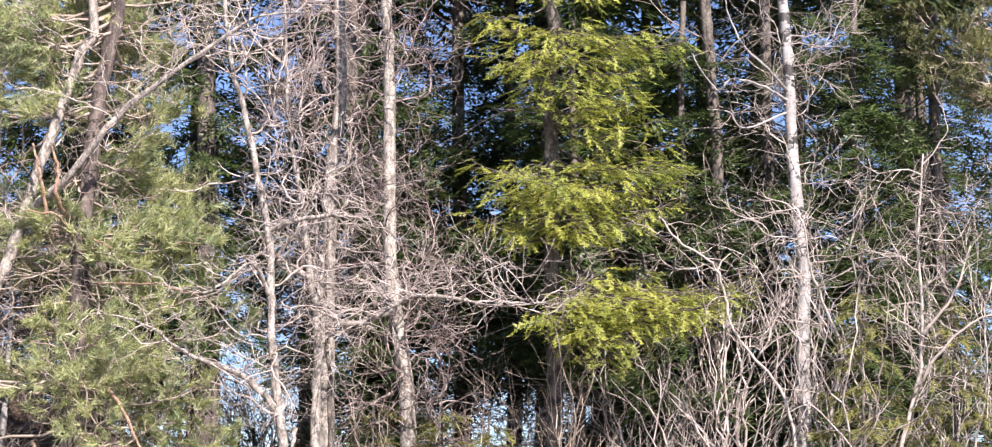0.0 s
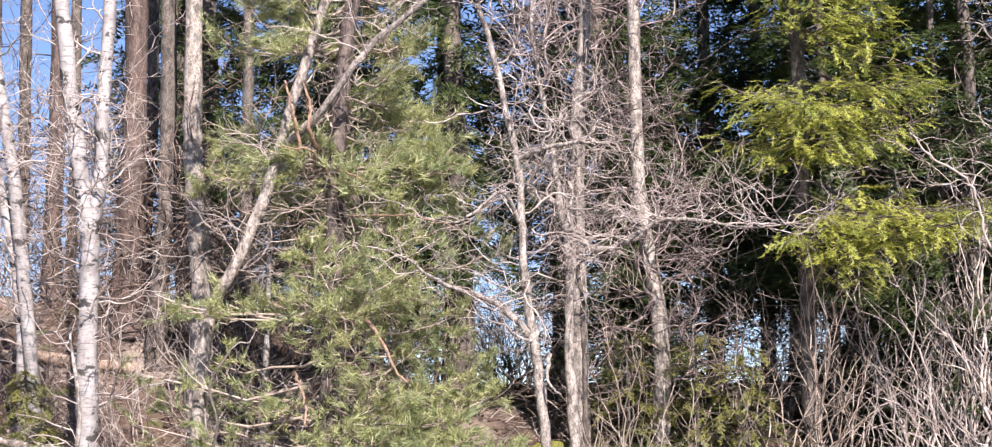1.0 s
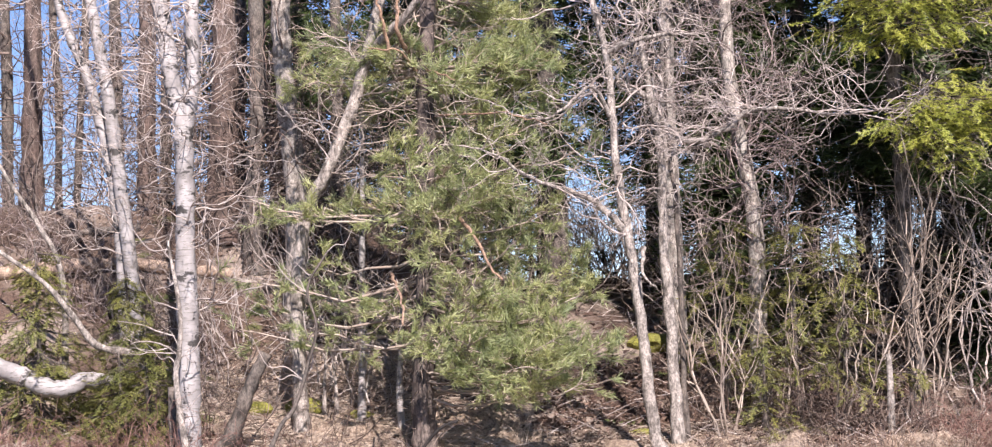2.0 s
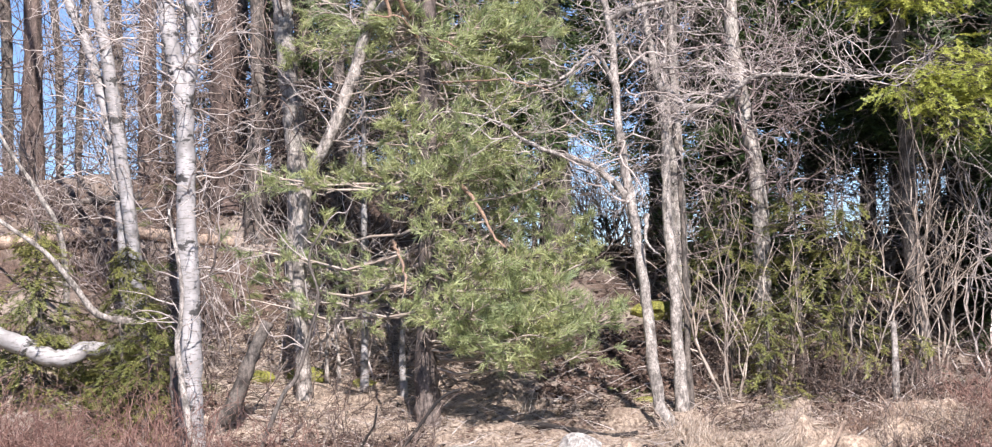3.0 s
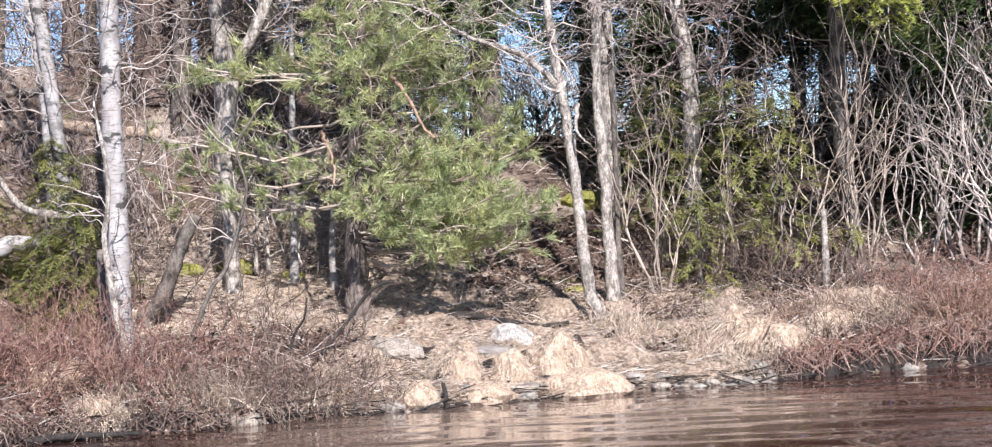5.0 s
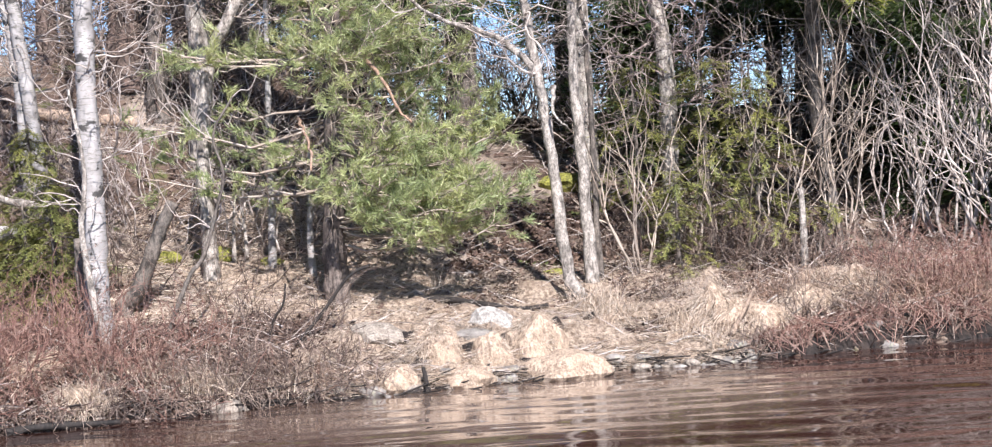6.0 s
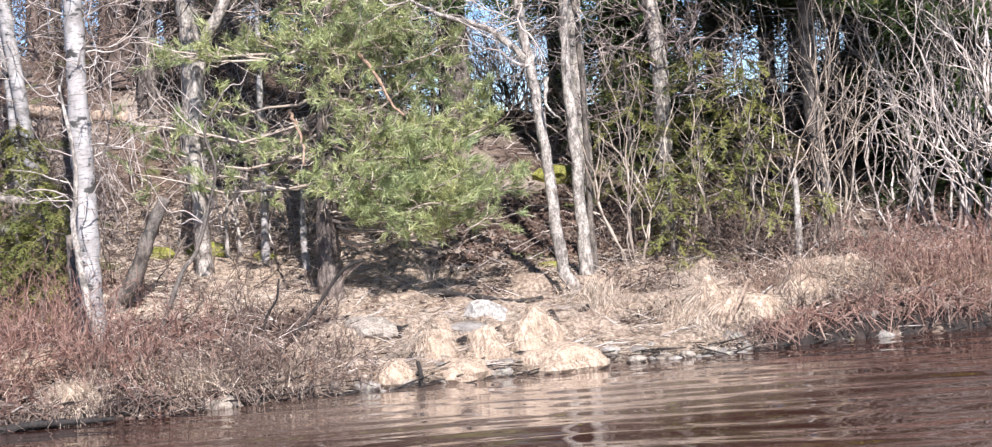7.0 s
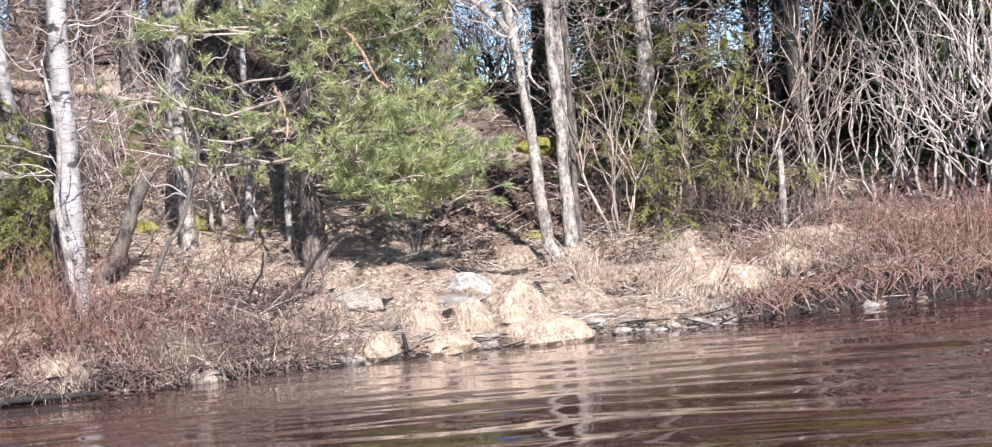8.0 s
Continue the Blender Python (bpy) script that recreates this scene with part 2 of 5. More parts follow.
def sweep(points, r0, r1, sides=12, flare=0.0, knots=0.06, seed=1, steps=8, kink=0.0):
    """A trunk or limb: a tapered, slightly knobbly tube along a line, closed at both ends."""
    rng = np.random.default_rng(seed)
    line = spline(points, steps)
    n = len(line)
    if kink:
        sway = rng.standard_normal((n, 3)) * kink
        sway[0] = sway[-1] = 0
        line = line + (sway + np.roll(sway, 1, 0)) * 0.5
    along = np.concatenate([[0], np.cumsum(np.linalg.norm(np.diff(line, axis=0), axis=1))])
    f = along / along[-1]
    rad = r0 + (r1 - r0) * f
    rad = rad * (1 + flare * np.exp(-along / max(3.0 * r0, 0.02)))
    d = np.gradient(line, axis=0)
    d /= np.linalg.norm(d, axis=1)[:, None]
    u = np.cross(d, [0.3, 1.0, 0.1])
    u /= np.linalg.norm(u, axis=1)[:, None]
    v = np.cross(d, u)
    ang = 2 * math.pi * np.arange(sides) / sides
    bump = 1 + knots * rng.standard_normal((n, sides)) + 0.5 * knots * rng.standard_normal((n, 1))
    ring = u[:, None] * np.cos(ang)[None, :, None] + v[:, None] * np.sin(ang)[None, :, None]
    verts = line[:, None] + ring * (rad[:, None] * bump)[..., None]
    i = np.arange(sides)
    quad = np.stack([i, (i + 1) % sides, sides + (i + 1) % sides, sides + i], 1)
    faces = (np.arange(n - 1)[:, None, None] * sides + quad[None]).reshape(-1, 4)
    verts = verts.reshape(-1, 3)
    verts = np.vstack([verts, np.repeat(line[:1], sides, 0), np.repeat(line[-1:], sides, 0)])
    low, high = n * sides, n * sides + sides
    end0 = np.stack([low + i, low + (i + 1) % sides, (i + 1) % sides, i], 1)
    last = (n - 1) * sides
    end1 = np.stack([last + i, last + (i + 1) % sides, high + (i + 1) % sides, high + i], 1)
    return verts, np.vstack([faces, end0, end1])


def unit(x, y, z):
    n = math.sqrt(x * x + y * y + z * z) or 1.0
    return x / n, y / n, z / n


def grow(segs, tips, rng, p, d, length, r, level, wig=0.27, up=0.03, kids=0.55, spread=0.8, shrink=0.55, step=0.07, thin=0.0028, zig=0.0):
    """A branch that wanders and forks; its pieces go to segs and its ends to tips."""
    n = max(3, int(length / step))
    step = length / n
    x, y, z = p
    dx, dy, dz = unit(*d)
    here = r
    for i in range(n):
        dx, dy, dz = unit(dx + rng.gauss(0, wig), dy + rng.gauss(0, wig), dz + rng.gauss(0, wig) + up)
        ex, ey, ez = unit(dx + rng.gauss(0, zig), dy + rng.gauss(0, zig), dz + rng.gauss(0, zig)) if zig else (dx, dy, dz)
        a, b, c = x + ex * step, y + ey * step, z + ez * step
        nxt = r * (1 - 0.72 * (i + 1) / n)
        segs.append((x, y, z, a, b, c, here, nxt))
        x, y, z, here = a, b, c, nxt
        if level > 0 and i > 0 and rng.random() < kids:
            ex, ey, ez = unit(rng.gauss(0, 1), rng.gauss(0, 1), rng.gauss(0, 1))
            dot = ex * dx + ey * dy + ez * dz
            ex, ey, ez = unit(ex - dot * dx, ey - dot * dy, ez - dot * dz)
            s = spread * rng.uniform(0.7, 1.25)
            child = (dx * math.cos(s) + ex * math.sin(s), dy * math.cos(s) + ey * math.sin(s), dz * math.cos(s) + ez * math.sin(s))
            grow(segs, tips, rng, (x, y, z), child, length * shrink * (1 - 0.5 * i / n) * rng.uniform(0.6, 1.2), max(here * 0.72, thin),
                 level - 1, wig, up, kids, spread, shrink, step, thin, zig)
    tips.append((x, y, z, dx, dy, dz))


def scatter(template, places, dirs, sizes, seed=1, flat=False):
    """Many copies of a small shape in one mesh. Its x runs along each direction; flat keeps its z as upright as that allows."""
    tv, tf = template
    rng = np.random.default_rng(seed)
    a = np.asarray(dirs, dtype=float)
    a = a / (np.linalg.norm(a, axis=1)[:, None] + 1e-9)
    n = len(a)
    up = np.array([[0, 0, 1.0]]) + rng.normal(0, 0.25, (n, 3)) if flat else rng.normal(0, 1, (n, 3))
    b = np.cross(up, a)
    b /= np.linalg.norm(b, axis=1)[:, None] + 1e-9
    c = np.cross(a, b)
    m = np.stack([a, b, c], 1) * np.asarray(sizes, dtype=float)[:, None, None]
    verts = np.einsum("vk,nkj->nvj", tv, m) + np.asarray(places, dtype=float)[:, None]
    faces = np.arange(n)[:, None, None] * len(tv) + tf[None]
    return verts.reshape(-1, 3), faces.reshape(-1, tf.shape[1])


def blades(bases, dirs, lengths, width, droop, seed=1, joints=4):
    """Grass blades: narrow strips that rise and bow over."""
    rng = np.random.default_rng(seed)
    b, d = np.asarray(bases, dtype=float), np.asarray(dirs, dtype=float)
    d = d / np.linalg.norm(d, axis=1)[:, None]
    n = len(b)
    side = np.cross(d, rng.normal(0, 1, (n, 3)))
    side /= np.linalg.norm(side, axis=1)[:, None]
    L = np.asarray(lengths)[:, None]
    dr = droop * rng.uniform(0.5, 1.5, (n, 1))
    rows = []
    for k in range(joints + 1):
        t = k / joints
        c = b + d * L * t
        c[:, 2] -= (dr * L)[:, 0] * t * t
        w = width * (1 - 0.85 * t)
        rows.append(np.stack([c - side * w, c + side * w], 1))
    verts = np.stack(rows, 1).reshape(n, -1, 3)
    quad = np.array([[2 * k, 2 * k + 1, 2 * k + 3, 2 * k + 2] for k in range(joints)])
    faces = np.arange(n)[:, None, None] * (2 * joints + 2) + quad[None]
    return verts.reshape(-1, 3), faces.reshape(-1, 4)


def needle_tuft(count=24, length=0.068, width=0.0030, seed=3):
    """A pine shoot: long needles standing forward off a short twig, like a brush."""
    rng = np.random.default_rng(seed)
    v, f = [], []
    for i in range(count):
        base = np.array([rng.uniform(-0.10, 0.01), 0, 0])
        a = rng.uniform(0, 2 * math.pi)
        out = rng.uniform(0.30, 0.95)
        d = np.array([math.cos(out), math.sin(out) * math.cos(a), math.sin(out) * math.sin(a)])
        s = np.cross(d, rng.normal(0, 1, 3))
        s *= width / np.linalg.norm(s)
        k = len(v)
        v += [base - s, base + s, base + d * length * rng.uniform(0.8, 1.2)]
        f.append([k, k + 1, k + 2])
    return np.array(v), np.array(f)


def spruce_frond(length=0.30, seed=5, shoots=8, step=0.014, needle=0.02, half=0.0045):
    """A flat spruce spray: a middle shoot with side shoots, set with short needles."""
    rng = np.random.default_rng(seed)
    v, f = [], []

    def shoot(p, d, n):
        s = np.cross(d, [0, 0, 1.0])
        s /= np.linalg.norm(s) + 1e-9
        for i in range(n):
            q = p + d * step * i
            for sgn in (-1, 1):
                w = d * 0.7 + s * sgn * 0.75 + np.array([0, 0, rng.uniform(-0.1, 0.55)])
                w /= np.linalg.norm(w)
                k = len(v)
                e = d * half
                v.extend([q - e, q + e, q + w * needle * rng.uniform(0.8, 1.2)])
                f.append([k, k + 1, k + 2])

    x = np.array([1.0, 0, 0])
    shoot(np.zeros(3), x, int(length / step))
    for j in range(shoots):
        t = (j + 0.6) / shoots
        sgn = -1 if j % 2 else 1
        d = np.array([0.72, 0.69 * sgn, -0.12 + rng.uniform(-0.12, 0.12)])
        d /= np.linalg.norm(d)
        shoot(x * length * t * 0.9, d, max(3, int(length * 0.42 * (1 - 0.75 * t) / step)))
    return np.array(v), np.array(f)


TUFT = needle_tuft()
FROND = spruce_frond(0.19, 5, 6, 0.013, 0.019, 0.0055)
MID_FROND = spruce_frond(0.40, 6, 6, 0.044, 0.050, 0.0125)


# ---------------------------------------------------------------- ground and water
def shore(x):
    x = np.clip(x, -9, 9)
    return 16.3 + 0.34 * x - 0.010 * x * x


def ground(x, y):
    """The height of the bank: a low edge at the water, a slope up to a ridge, and a fall behind it."""
    x, y = np.asarray(x, dtype=float), np.asarray(y, dtype=float)
    s = y - shore(x)
    z = np.interp(s, [-50, -3, 0, 0.1, 0.9, 2.4, 4, 6.5, 8.5, 10.5, 16, 60, 4000],
                  [-2.0, -0.8, -0.04, 0.07, 0.3, 0.55, 0.95, 1.75, 2.2, 2.2, 0.6, 0.3, 0.3])
    ridge = np.clip(1 - np.abs(s - 9) / 5, 0, 1)
    z = z + ridge * 1.0 * np.clip((-x - 0.8) / 2.2, 0, 1)
    z = z + 0.15 * np.clip((x - 1.7) / 1.0, 0, 1) * np.clip(s / 0.12, 0, 1) * np.clip((3 - s) / 2, 0, 1)
    rough = 0.035 * np.sin(5.1 * x + 1.7 * np.sin(3.3 * y)) * np.sin(4.3 * y + 1.1 * np.sin(2.9 * x)) + 0.02 * np.sin(11 * x + 3 * y) * np.sin(9 * y - 4 * x)
    return z + rough * np.clip(s / 0.4, 0, 1) * np.clip((30 - s) / 10, 0, 1)


def sheet(xs, ys, height):
    gx, gy = np.meshgrid(xs, ys)
    verts = np.stack([gx, gy, height(gx, gy)], -1).reshape(-1, 3)
    w = len(xs)
    j, i = np.meshgrid(np.arange(len(ys) - 1), np.arange(w - 1), indexing="ij")
    a = (j * w + i).ravel()
    return verts, np.stack([a, a + 1, a + w + 1, a + w], 1)


far = np.array([40.0, 90, 200, 500, 1200, 3000])
lone("ground", sheet(np.concatenate([-far[::-1], np.arange(-11, 12.01, 0.12), far]),
                     np.concatenate([-far[::-1], [0, 8, 11], np.arange(12.5, 28.01, 0.12), far]), ground),
     M_SOIL, (0, 0, 0), "sloping lakeside bank of brown leaf litter, straw and moss", "ground", kind="structure", smooth=True)


def grass_mat(x, y):
    """A lumpy turf of dead grass on the worn middle of the bank, thinning out at its edges."""
    s = y - shore(x)
    out = np.empty_like(x)
    for i in np.ndindex(x.shape):
        p = Vector((x[i], y[i], 0))
        lump = 0.10 * noise.noise(p * 2.6) + 0.05 * noise.noise(p * 6.1) + 0.018 * noise.noise(p * 14)
        wob = 0.45 * noise.noise(p * 1.3 + Vector((7, 3, 0)))
        left = 1.70 + 1.1 * min(max((s[i] - 1.9) / 0.6, 0.0), 1.0)
        top = 2.55 + 1.6 * min(max((-x[i] - 0.4) / 0.4, 0.0), 1.0)
        inside = min(x[i] + left + wob, 2.1 + wob - x[i], s[i] + 0.02, top + 1.2 * wob - s[i])
        out[i] = 0.035 + lump - 0.12 * max(0.0, 1 - inside / 0.18)
    return ground(x, y) + out


def mat_sheet():
    verts, faces = sheet(np.arange(-5.0, 2.7, 0.05), np.arange(-0.1, 4.6, 0.05), lambda x, s: x * 0)
    x, y = verts[:, 0], verts[:, 1] + shore(verts[:, 0])
    return np.stack([x, y, grass_mat(x, y)], 1), faces


def peat_shade_edge(x0, x1, seed):
    """A thin, dark, uneven lip of wet peat where the bank meets the water, running out at both ends; its colour also
    paints the undercut's shade.
    """
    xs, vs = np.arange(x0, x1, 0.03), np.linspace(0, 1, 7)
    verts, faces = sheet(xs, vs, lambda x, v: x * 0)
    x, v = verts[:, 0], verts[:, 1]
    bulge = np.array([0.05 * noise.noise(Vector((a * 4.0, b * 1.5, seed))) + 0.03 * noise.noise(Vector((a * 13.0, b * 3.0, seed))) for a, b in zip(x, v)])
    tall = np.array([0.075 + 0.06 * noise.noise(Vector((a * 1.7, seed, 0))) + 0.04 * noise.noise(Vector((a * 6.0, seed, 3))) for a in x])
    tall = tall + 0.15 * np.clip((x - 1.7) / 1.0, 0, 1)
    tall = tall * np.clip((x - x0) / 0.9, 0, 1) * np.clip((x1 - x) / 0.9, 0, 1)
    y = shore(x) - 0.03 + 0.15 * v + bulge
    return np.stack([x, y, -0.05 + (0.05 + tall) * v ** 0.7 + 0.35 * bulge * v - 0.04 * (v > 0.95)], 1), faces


# peat strips whose dark colour also stands for shade under the overhang
lone("bank_edge", peat_shade_edge(-8.0, -0.6, 1.0), M_PEAT_SHADE, (0, 0, 0), "thin lip of wet peat with painted undercut shade at the water", "bank", kind="structure", smooth=True)
lone("bank_edge", peat_shade_edge(1.0, 8.0, 5.0), M_PEAT_SHADE, (0, 0, 0), "thin lip of wet peat with painted undercut shade at the water", "bank", kind="structure", smooth=True)
lone("dead_grass", mat_sheet(), M_THATCH_MAT, (0, 0, 0), "lumpy mat of bleached dead grass covering the worn bank", "ground cover", kind="stuff", smooth=True)

wave_rng = random.Random(3)
WAVES = []
for n in range(18):
    long = wave_rng.uniform(0.36, 0.66) if n < 9 else wave_rng.uniform(0.12, 0.26)
    turn = wave_rng.gauss(0.03, 0.10 if n < 9 else 0.3)
    WAVES.append((2 * math.pi / long * math.sin(turn), 2 * math.pi / long * math.cos(turn), wave_rng.uniform(0, 6.28), (0.0045 if n < 9 else 0.0018) * long))


def ripples(x, y):
    """Low wind ripples with long crests that wander and fade, stilled near the shore."""
    calm = np.clip((18 - np.abs(y - 8)) / 6, 0, 1)
    xx, yy = x + 0.2 * np.sin(0.7 * x + 0.9 * y), y + 0.10 * np.sin(1.1 * x - 0.6 * y) + 0.05 * np.sin(2.7 * x + 1.3 * y)
    z = sum(a * np.sin(kx * xx + ky * yy + ph) for kx, ky, ph, a in WAVES)
    lee = np.clip((shore(x) - y) / 2.6, 0.5, 1.1)
    return calm * lee * z * (0.95 + 0.45 * np.sin(0.9 * x + 1.7 * y) * np.sin(1.9 * y - 0.5 * x))


lone("water", sheet(np.concatenate([-far[::-1], np.arange(-5, 5.21, 0.06), far]),
                    np.concatenate([-far[::-1], [0, 4, 8], np.arange(9.2, 18.61, 0.028), [21.0]]), ripples),
     M_LAKE, (0, 0, 0), "rippled peaty brown lake water reflecting the bank", "water", kind="structure", smooth=True)


# ---------------------------------------------------------------- trees
def leafless(name, label, category, stems, mat, twig_mat, twigs, group="", seed=1, flare=0.35, sides=12, limb="limb", kink=0.004, step=0.07):
    """A bare tree: stems are (points, base radius, top radius); twigs are (stem, count, from, to, length, radius, level, lift)."""
    rng = random.Random(seed)
    base = stems[0][0][0]
    tree = thing(name, base, label, category, group)
    lines = []
    for i, (pts, r0, r1) in enumerate(stems):
        part("trunk" if i == 0 else limb, sweep(pts, r0, r1, sides if i == 0 else 9, flare if i == 0 else 0.1, seed=seed + i, kink=kink), mat, tree, smooth=True)
        lines.append((spline(pts, 8), r0, r1))
    for stem, count, lo, hi, length, r, level, lift in twigs:
        line, r0, r1 = lines[stem]
        for k in range(count):
            t = lo + (hi - lo) * (k + rng.random()) / count
            q = line[min(int(t * (len(line) - 1)), len(line) - 1)]
            a = rng.uniform(0, 2 * math.pi)
            segs = []
            grow(segs, [], rng, tuple(q), (math.cos(a), math.sin(a), rng.gauss(lift, 0.25)), length * rng.uniform(0.5, 1.2), r * rng.uniform(0.7, 1.2), level, step=step)
            part("branch", tubes(segs), twig_mat, tree)
    return tree


def up_to(pts, z, lean=0.0):
    """The line carried on upwards to the height z."""
    x, y, h = pts[-1]
    return [*pts, (x + lean * (z - h) * 0.5, y + 0.1, (z + h) / 2), (x + lean * (z - h), y, z)]


def rooted(pts, sink=0.08):
    """The line brought down into the ground at its lower end."""
    x, y, z = pts[0]
    g = float(ground(x, y)) - sink
    return [(x, y, g), *pts] if z > g + 0.15 else [(x, y, g), *pts[1:]]


def spruce_limb(rng, start, tip, dense, gap):
    """A spruce limb: a bowed axis with side branches lying flat, and places for sprays along them all."""
    s, e = np.array(start, dtype=float), np.array(tip, dtype=float)
    L = float(np.linalg.norm(e - s))
    sag = np.array([0, 0, -0.12 * L])
    pts = [s + (e - s) * t + sag * 4 * t * (1 - t) for t in np.linspace(0, 1, 7)]
    segs, sprays = [], []
    for a, b, t in zip(pts, pts[1:], np.linspace(0, 1, 7)):
        segs.append((*a, *b, 0.009 * (1.15 - t) * max(L, 0.5) + 0.002, 0.009 * (1.0 - t) * max(L, 0.5) + 0.002))
    d = (e - s) / L
    side = np.cross(d, [0, 0, 1.0])
    side /= np.linalg.norm(side) + 1e-9
    n = max(5, int(L * 14 * dense))
    for i in range(n):
        t = 0.2 + 0.8 * (i + rng.random()) / n
        k = min(int(t * 6), 5)
        q = pts[k] + (pts[k + 1] - pts[k]) * (t * 6 - k)
        sg = -1 if i % 2 else 1
        w = d * rng.uniform(0.5, 1.0) + side * sg * rng.uniform(0.4, 0.9) + np.array([0, 0, rng.uniform(-0.4, 0.1)])
        w /= np.linalg.norm(w)
        sub = 0.38 * L * (1.05 - t) * rng.uniform(0.5, 1.2) + 0.06
        segs.append((*q, *(q + w * sub), 0.005, 0.002))
        m = max(1, int(sub / gap))
        for j in range(m + 1):
            h = q + w * sub * j / (m + 0.01) * 0.9
            ww = w + side * rng.uniform(-0.9, 0.9) + np.array([rng.gauss(0, 0.3), rng.gauss(0, 0.3), rng.uniform(-0.8, 0.2)])
            sprays.append((*h, *ww, rng.uniform(0.55, 1.1)))
    sprays.append((*(pts[-1] - d * 0.1), *d, 1.0))
    return segs, np.array(sprays)


def spruce(name, label, trunk, r0, r1, limbs, mat, dead=(), group="", seed=1, dense=1.0, spray=None, gap=0.12, big=1.0):
    """A spruce: trunk, live limbs with sprays, and dead twigs on the lower trunk (count, from z, to z, length)."""
    rng = random.Random(seed)
    tree = thing(name, trunk[0], label, "tree", group)
    part("trunk", sweep(trunk, r0, r1, 12, 0.4, seed=seed), M_SPRUCE_BARK, tree, smooth=True)
    for k, (start, tip) in enumerate(limbs):
        high = start[2] > 1.6 + 0.27 * start[1]
        segs, at = spruce_limb(rng, start, tip, dense * (0.22 if high else 1.0), gap)
        limb = part("branch", tubes(segs, 4), M_SPRUCE_BARK, tree)
        part("foliage", scatter(spray or FROND, at[:, :3], at[:, 3:6], at[:, 6] * big * (2.0 if high else 1.0), seed + k, True), mat, limb)
    if dead:
        count, lo, hi, length = dead
        line = spline(trunk, 8)
        for _ in range(count):
            z = rng.uniform(lo, hi)
            q = line[int(np.argmin(np.abs(line[:, 2] - z)))]
            a = rng.uniform(0, 2 * math.pi)
            sticks = []
            grow(sticks, [], rng, (q[0], q[1], z), (math.cos(a), math.sin(a), rng.uniform(-0.35, 0.1)), length * rng.uniform(0.4, 1.2), 0.008, 2, 0.17, -0.02, 0.5, 0.7, 0.4, 0.2)
            part("dead_branch", tubes(sticks), M_TWIG_DARK, tree)
    return tree


def round_limbs(rng, trunk, lo, hi, count, reach, top=None):
    """Limbs in loose whorls round a trunk, shorter and sparser towards the top."""
    line = spline(trunk, 8)
    top = top or line[-1][2]
    out = []
    for i in range(count):
        z = lo + (hi - lo) * ((i + rng.random()) / count) ** 1.5
        q = line[int(np.argmin(np.abs(line[:, 2] - z)))]
        a = i * 2.4 + rng.uniform(-0.4, 0.4)
        L = reach * max(0.15, (top - z) / (top - lo + 0.5)) * rng.uniform(0.6, 1.1)
        out.append(((q[0], q[1], z), (q[0] + L * math.cos(a), q[1] + L * math.sin(a), z - L * rng.uniform(0.05, 0.4))))
    return out


def pine(name, label, stems, limbs, mat_bark, seed=1, dead=(), clump=0.36, dense=1.0, leaf=M_PINE):
    """A pine: stems, limbs from (start, tip) that end in loose clumps of long-needled tufts, and dead twigs (count, from z, to z, length)."""
    rng = random.Random(seed)
    tree = thing(name, stems[0][0][0], label, "tree")
    for i, (pts, r0, r1) in enumerate(stems):
        part("trunk" if i == 0 else "stem", sweep(pts, r0, r1, 12, 0.3 if i == 0 else 0.05, seed=seed + i), mat_bark, tree, smooth=True)
    for k, (start, tip) in enumerate(limbs):
        segs, tips = [], []
        s, e = np.array(start, dtype=float), np.array(tip, dtype=float)
        L = float(np.linalg.norm(e - s))
        pts = [s + (e - s) * t + np.array([rng.gauss(0, 0.03), rng.gauss(0, 0.03), -0.10 * L * 4 * t * (1 - t) + rng.gauss(0, 0.02)]) for t in np.linspace(0, 1, 6)]
        for i in range(5):
            segs.append((*pts[i], *pts[i + 1], 0.014 * (1.1 - i / 5) + 0.003, 0.014 * (0.9 - i / 5) + 0.003))
        d = (e - s) / L
        for _ in range(int((20 if e[2] > 3.7 else 18 if e[0] > s[0] + 0.55 and e[2] < 2.7 else 15 if e[2] < 2.7 else 16) * dense * (0.55 if e[0] < s[0] - 0.30 and e[2] < 3.2 else 0.7 if e[0] < s[0] - 0.55 and e[2] < 4.5 else 1.0))):
            t = rng.uniform(0.5, 1.0)
            i = min(int(t * 5), 4)
            q = pts[i] + (pts[i + 1] - pts[i]) * (t * 5 - i)
            w = d * 0.8 + np.array([rng.gauss(0, 0.7), rng.gauss(0, 0.7), rng.gauss(0.12, 0.26)])
            grow(segs, tips, rng, tuple(q), tuple(w), clump * rng.uniform(0.5, 1.25), 0.0075, 2, 0.24, 0.05, 0.5, 0.75, 0.6, 0.07, 0.0032)
        limb = part("branch", tubes(segs), M_TWIG_TAN, tree)
        t = np.array(tips)
        more, away = t[:, :3], t[:, 3:]
        part("foliage", scatter(TUFT, more, away, np.random.default_rng(seed + k).uniform(0.95, 1.5, len(more)), seed + k), leaf, limb)
    if dead:
        count, lo, hi, length = dead
        for k in range(count):
            line = spline(stems[k % len(stems)][0], 8)
            z = rng.uniform(lo, hi)
            q = line[int(np.argmin(np.abs(line[:, 2] - z)))]
            a = rng.uniform(0, 2 * math.pi)
            sticks = []
            grow(sticks, [], rng, tuple(q), (math.cos(a), math.sin(a), rng.uniform(-0.3, 0.4)), length * rng.uniform(0.4, 1.2), 0.009, 2, 0.25, 0.0, 0.5, 0.8, 0.5)
            part("dead_branch", tubes(sticks), M_TWIG_TAN, tree)
    return tree


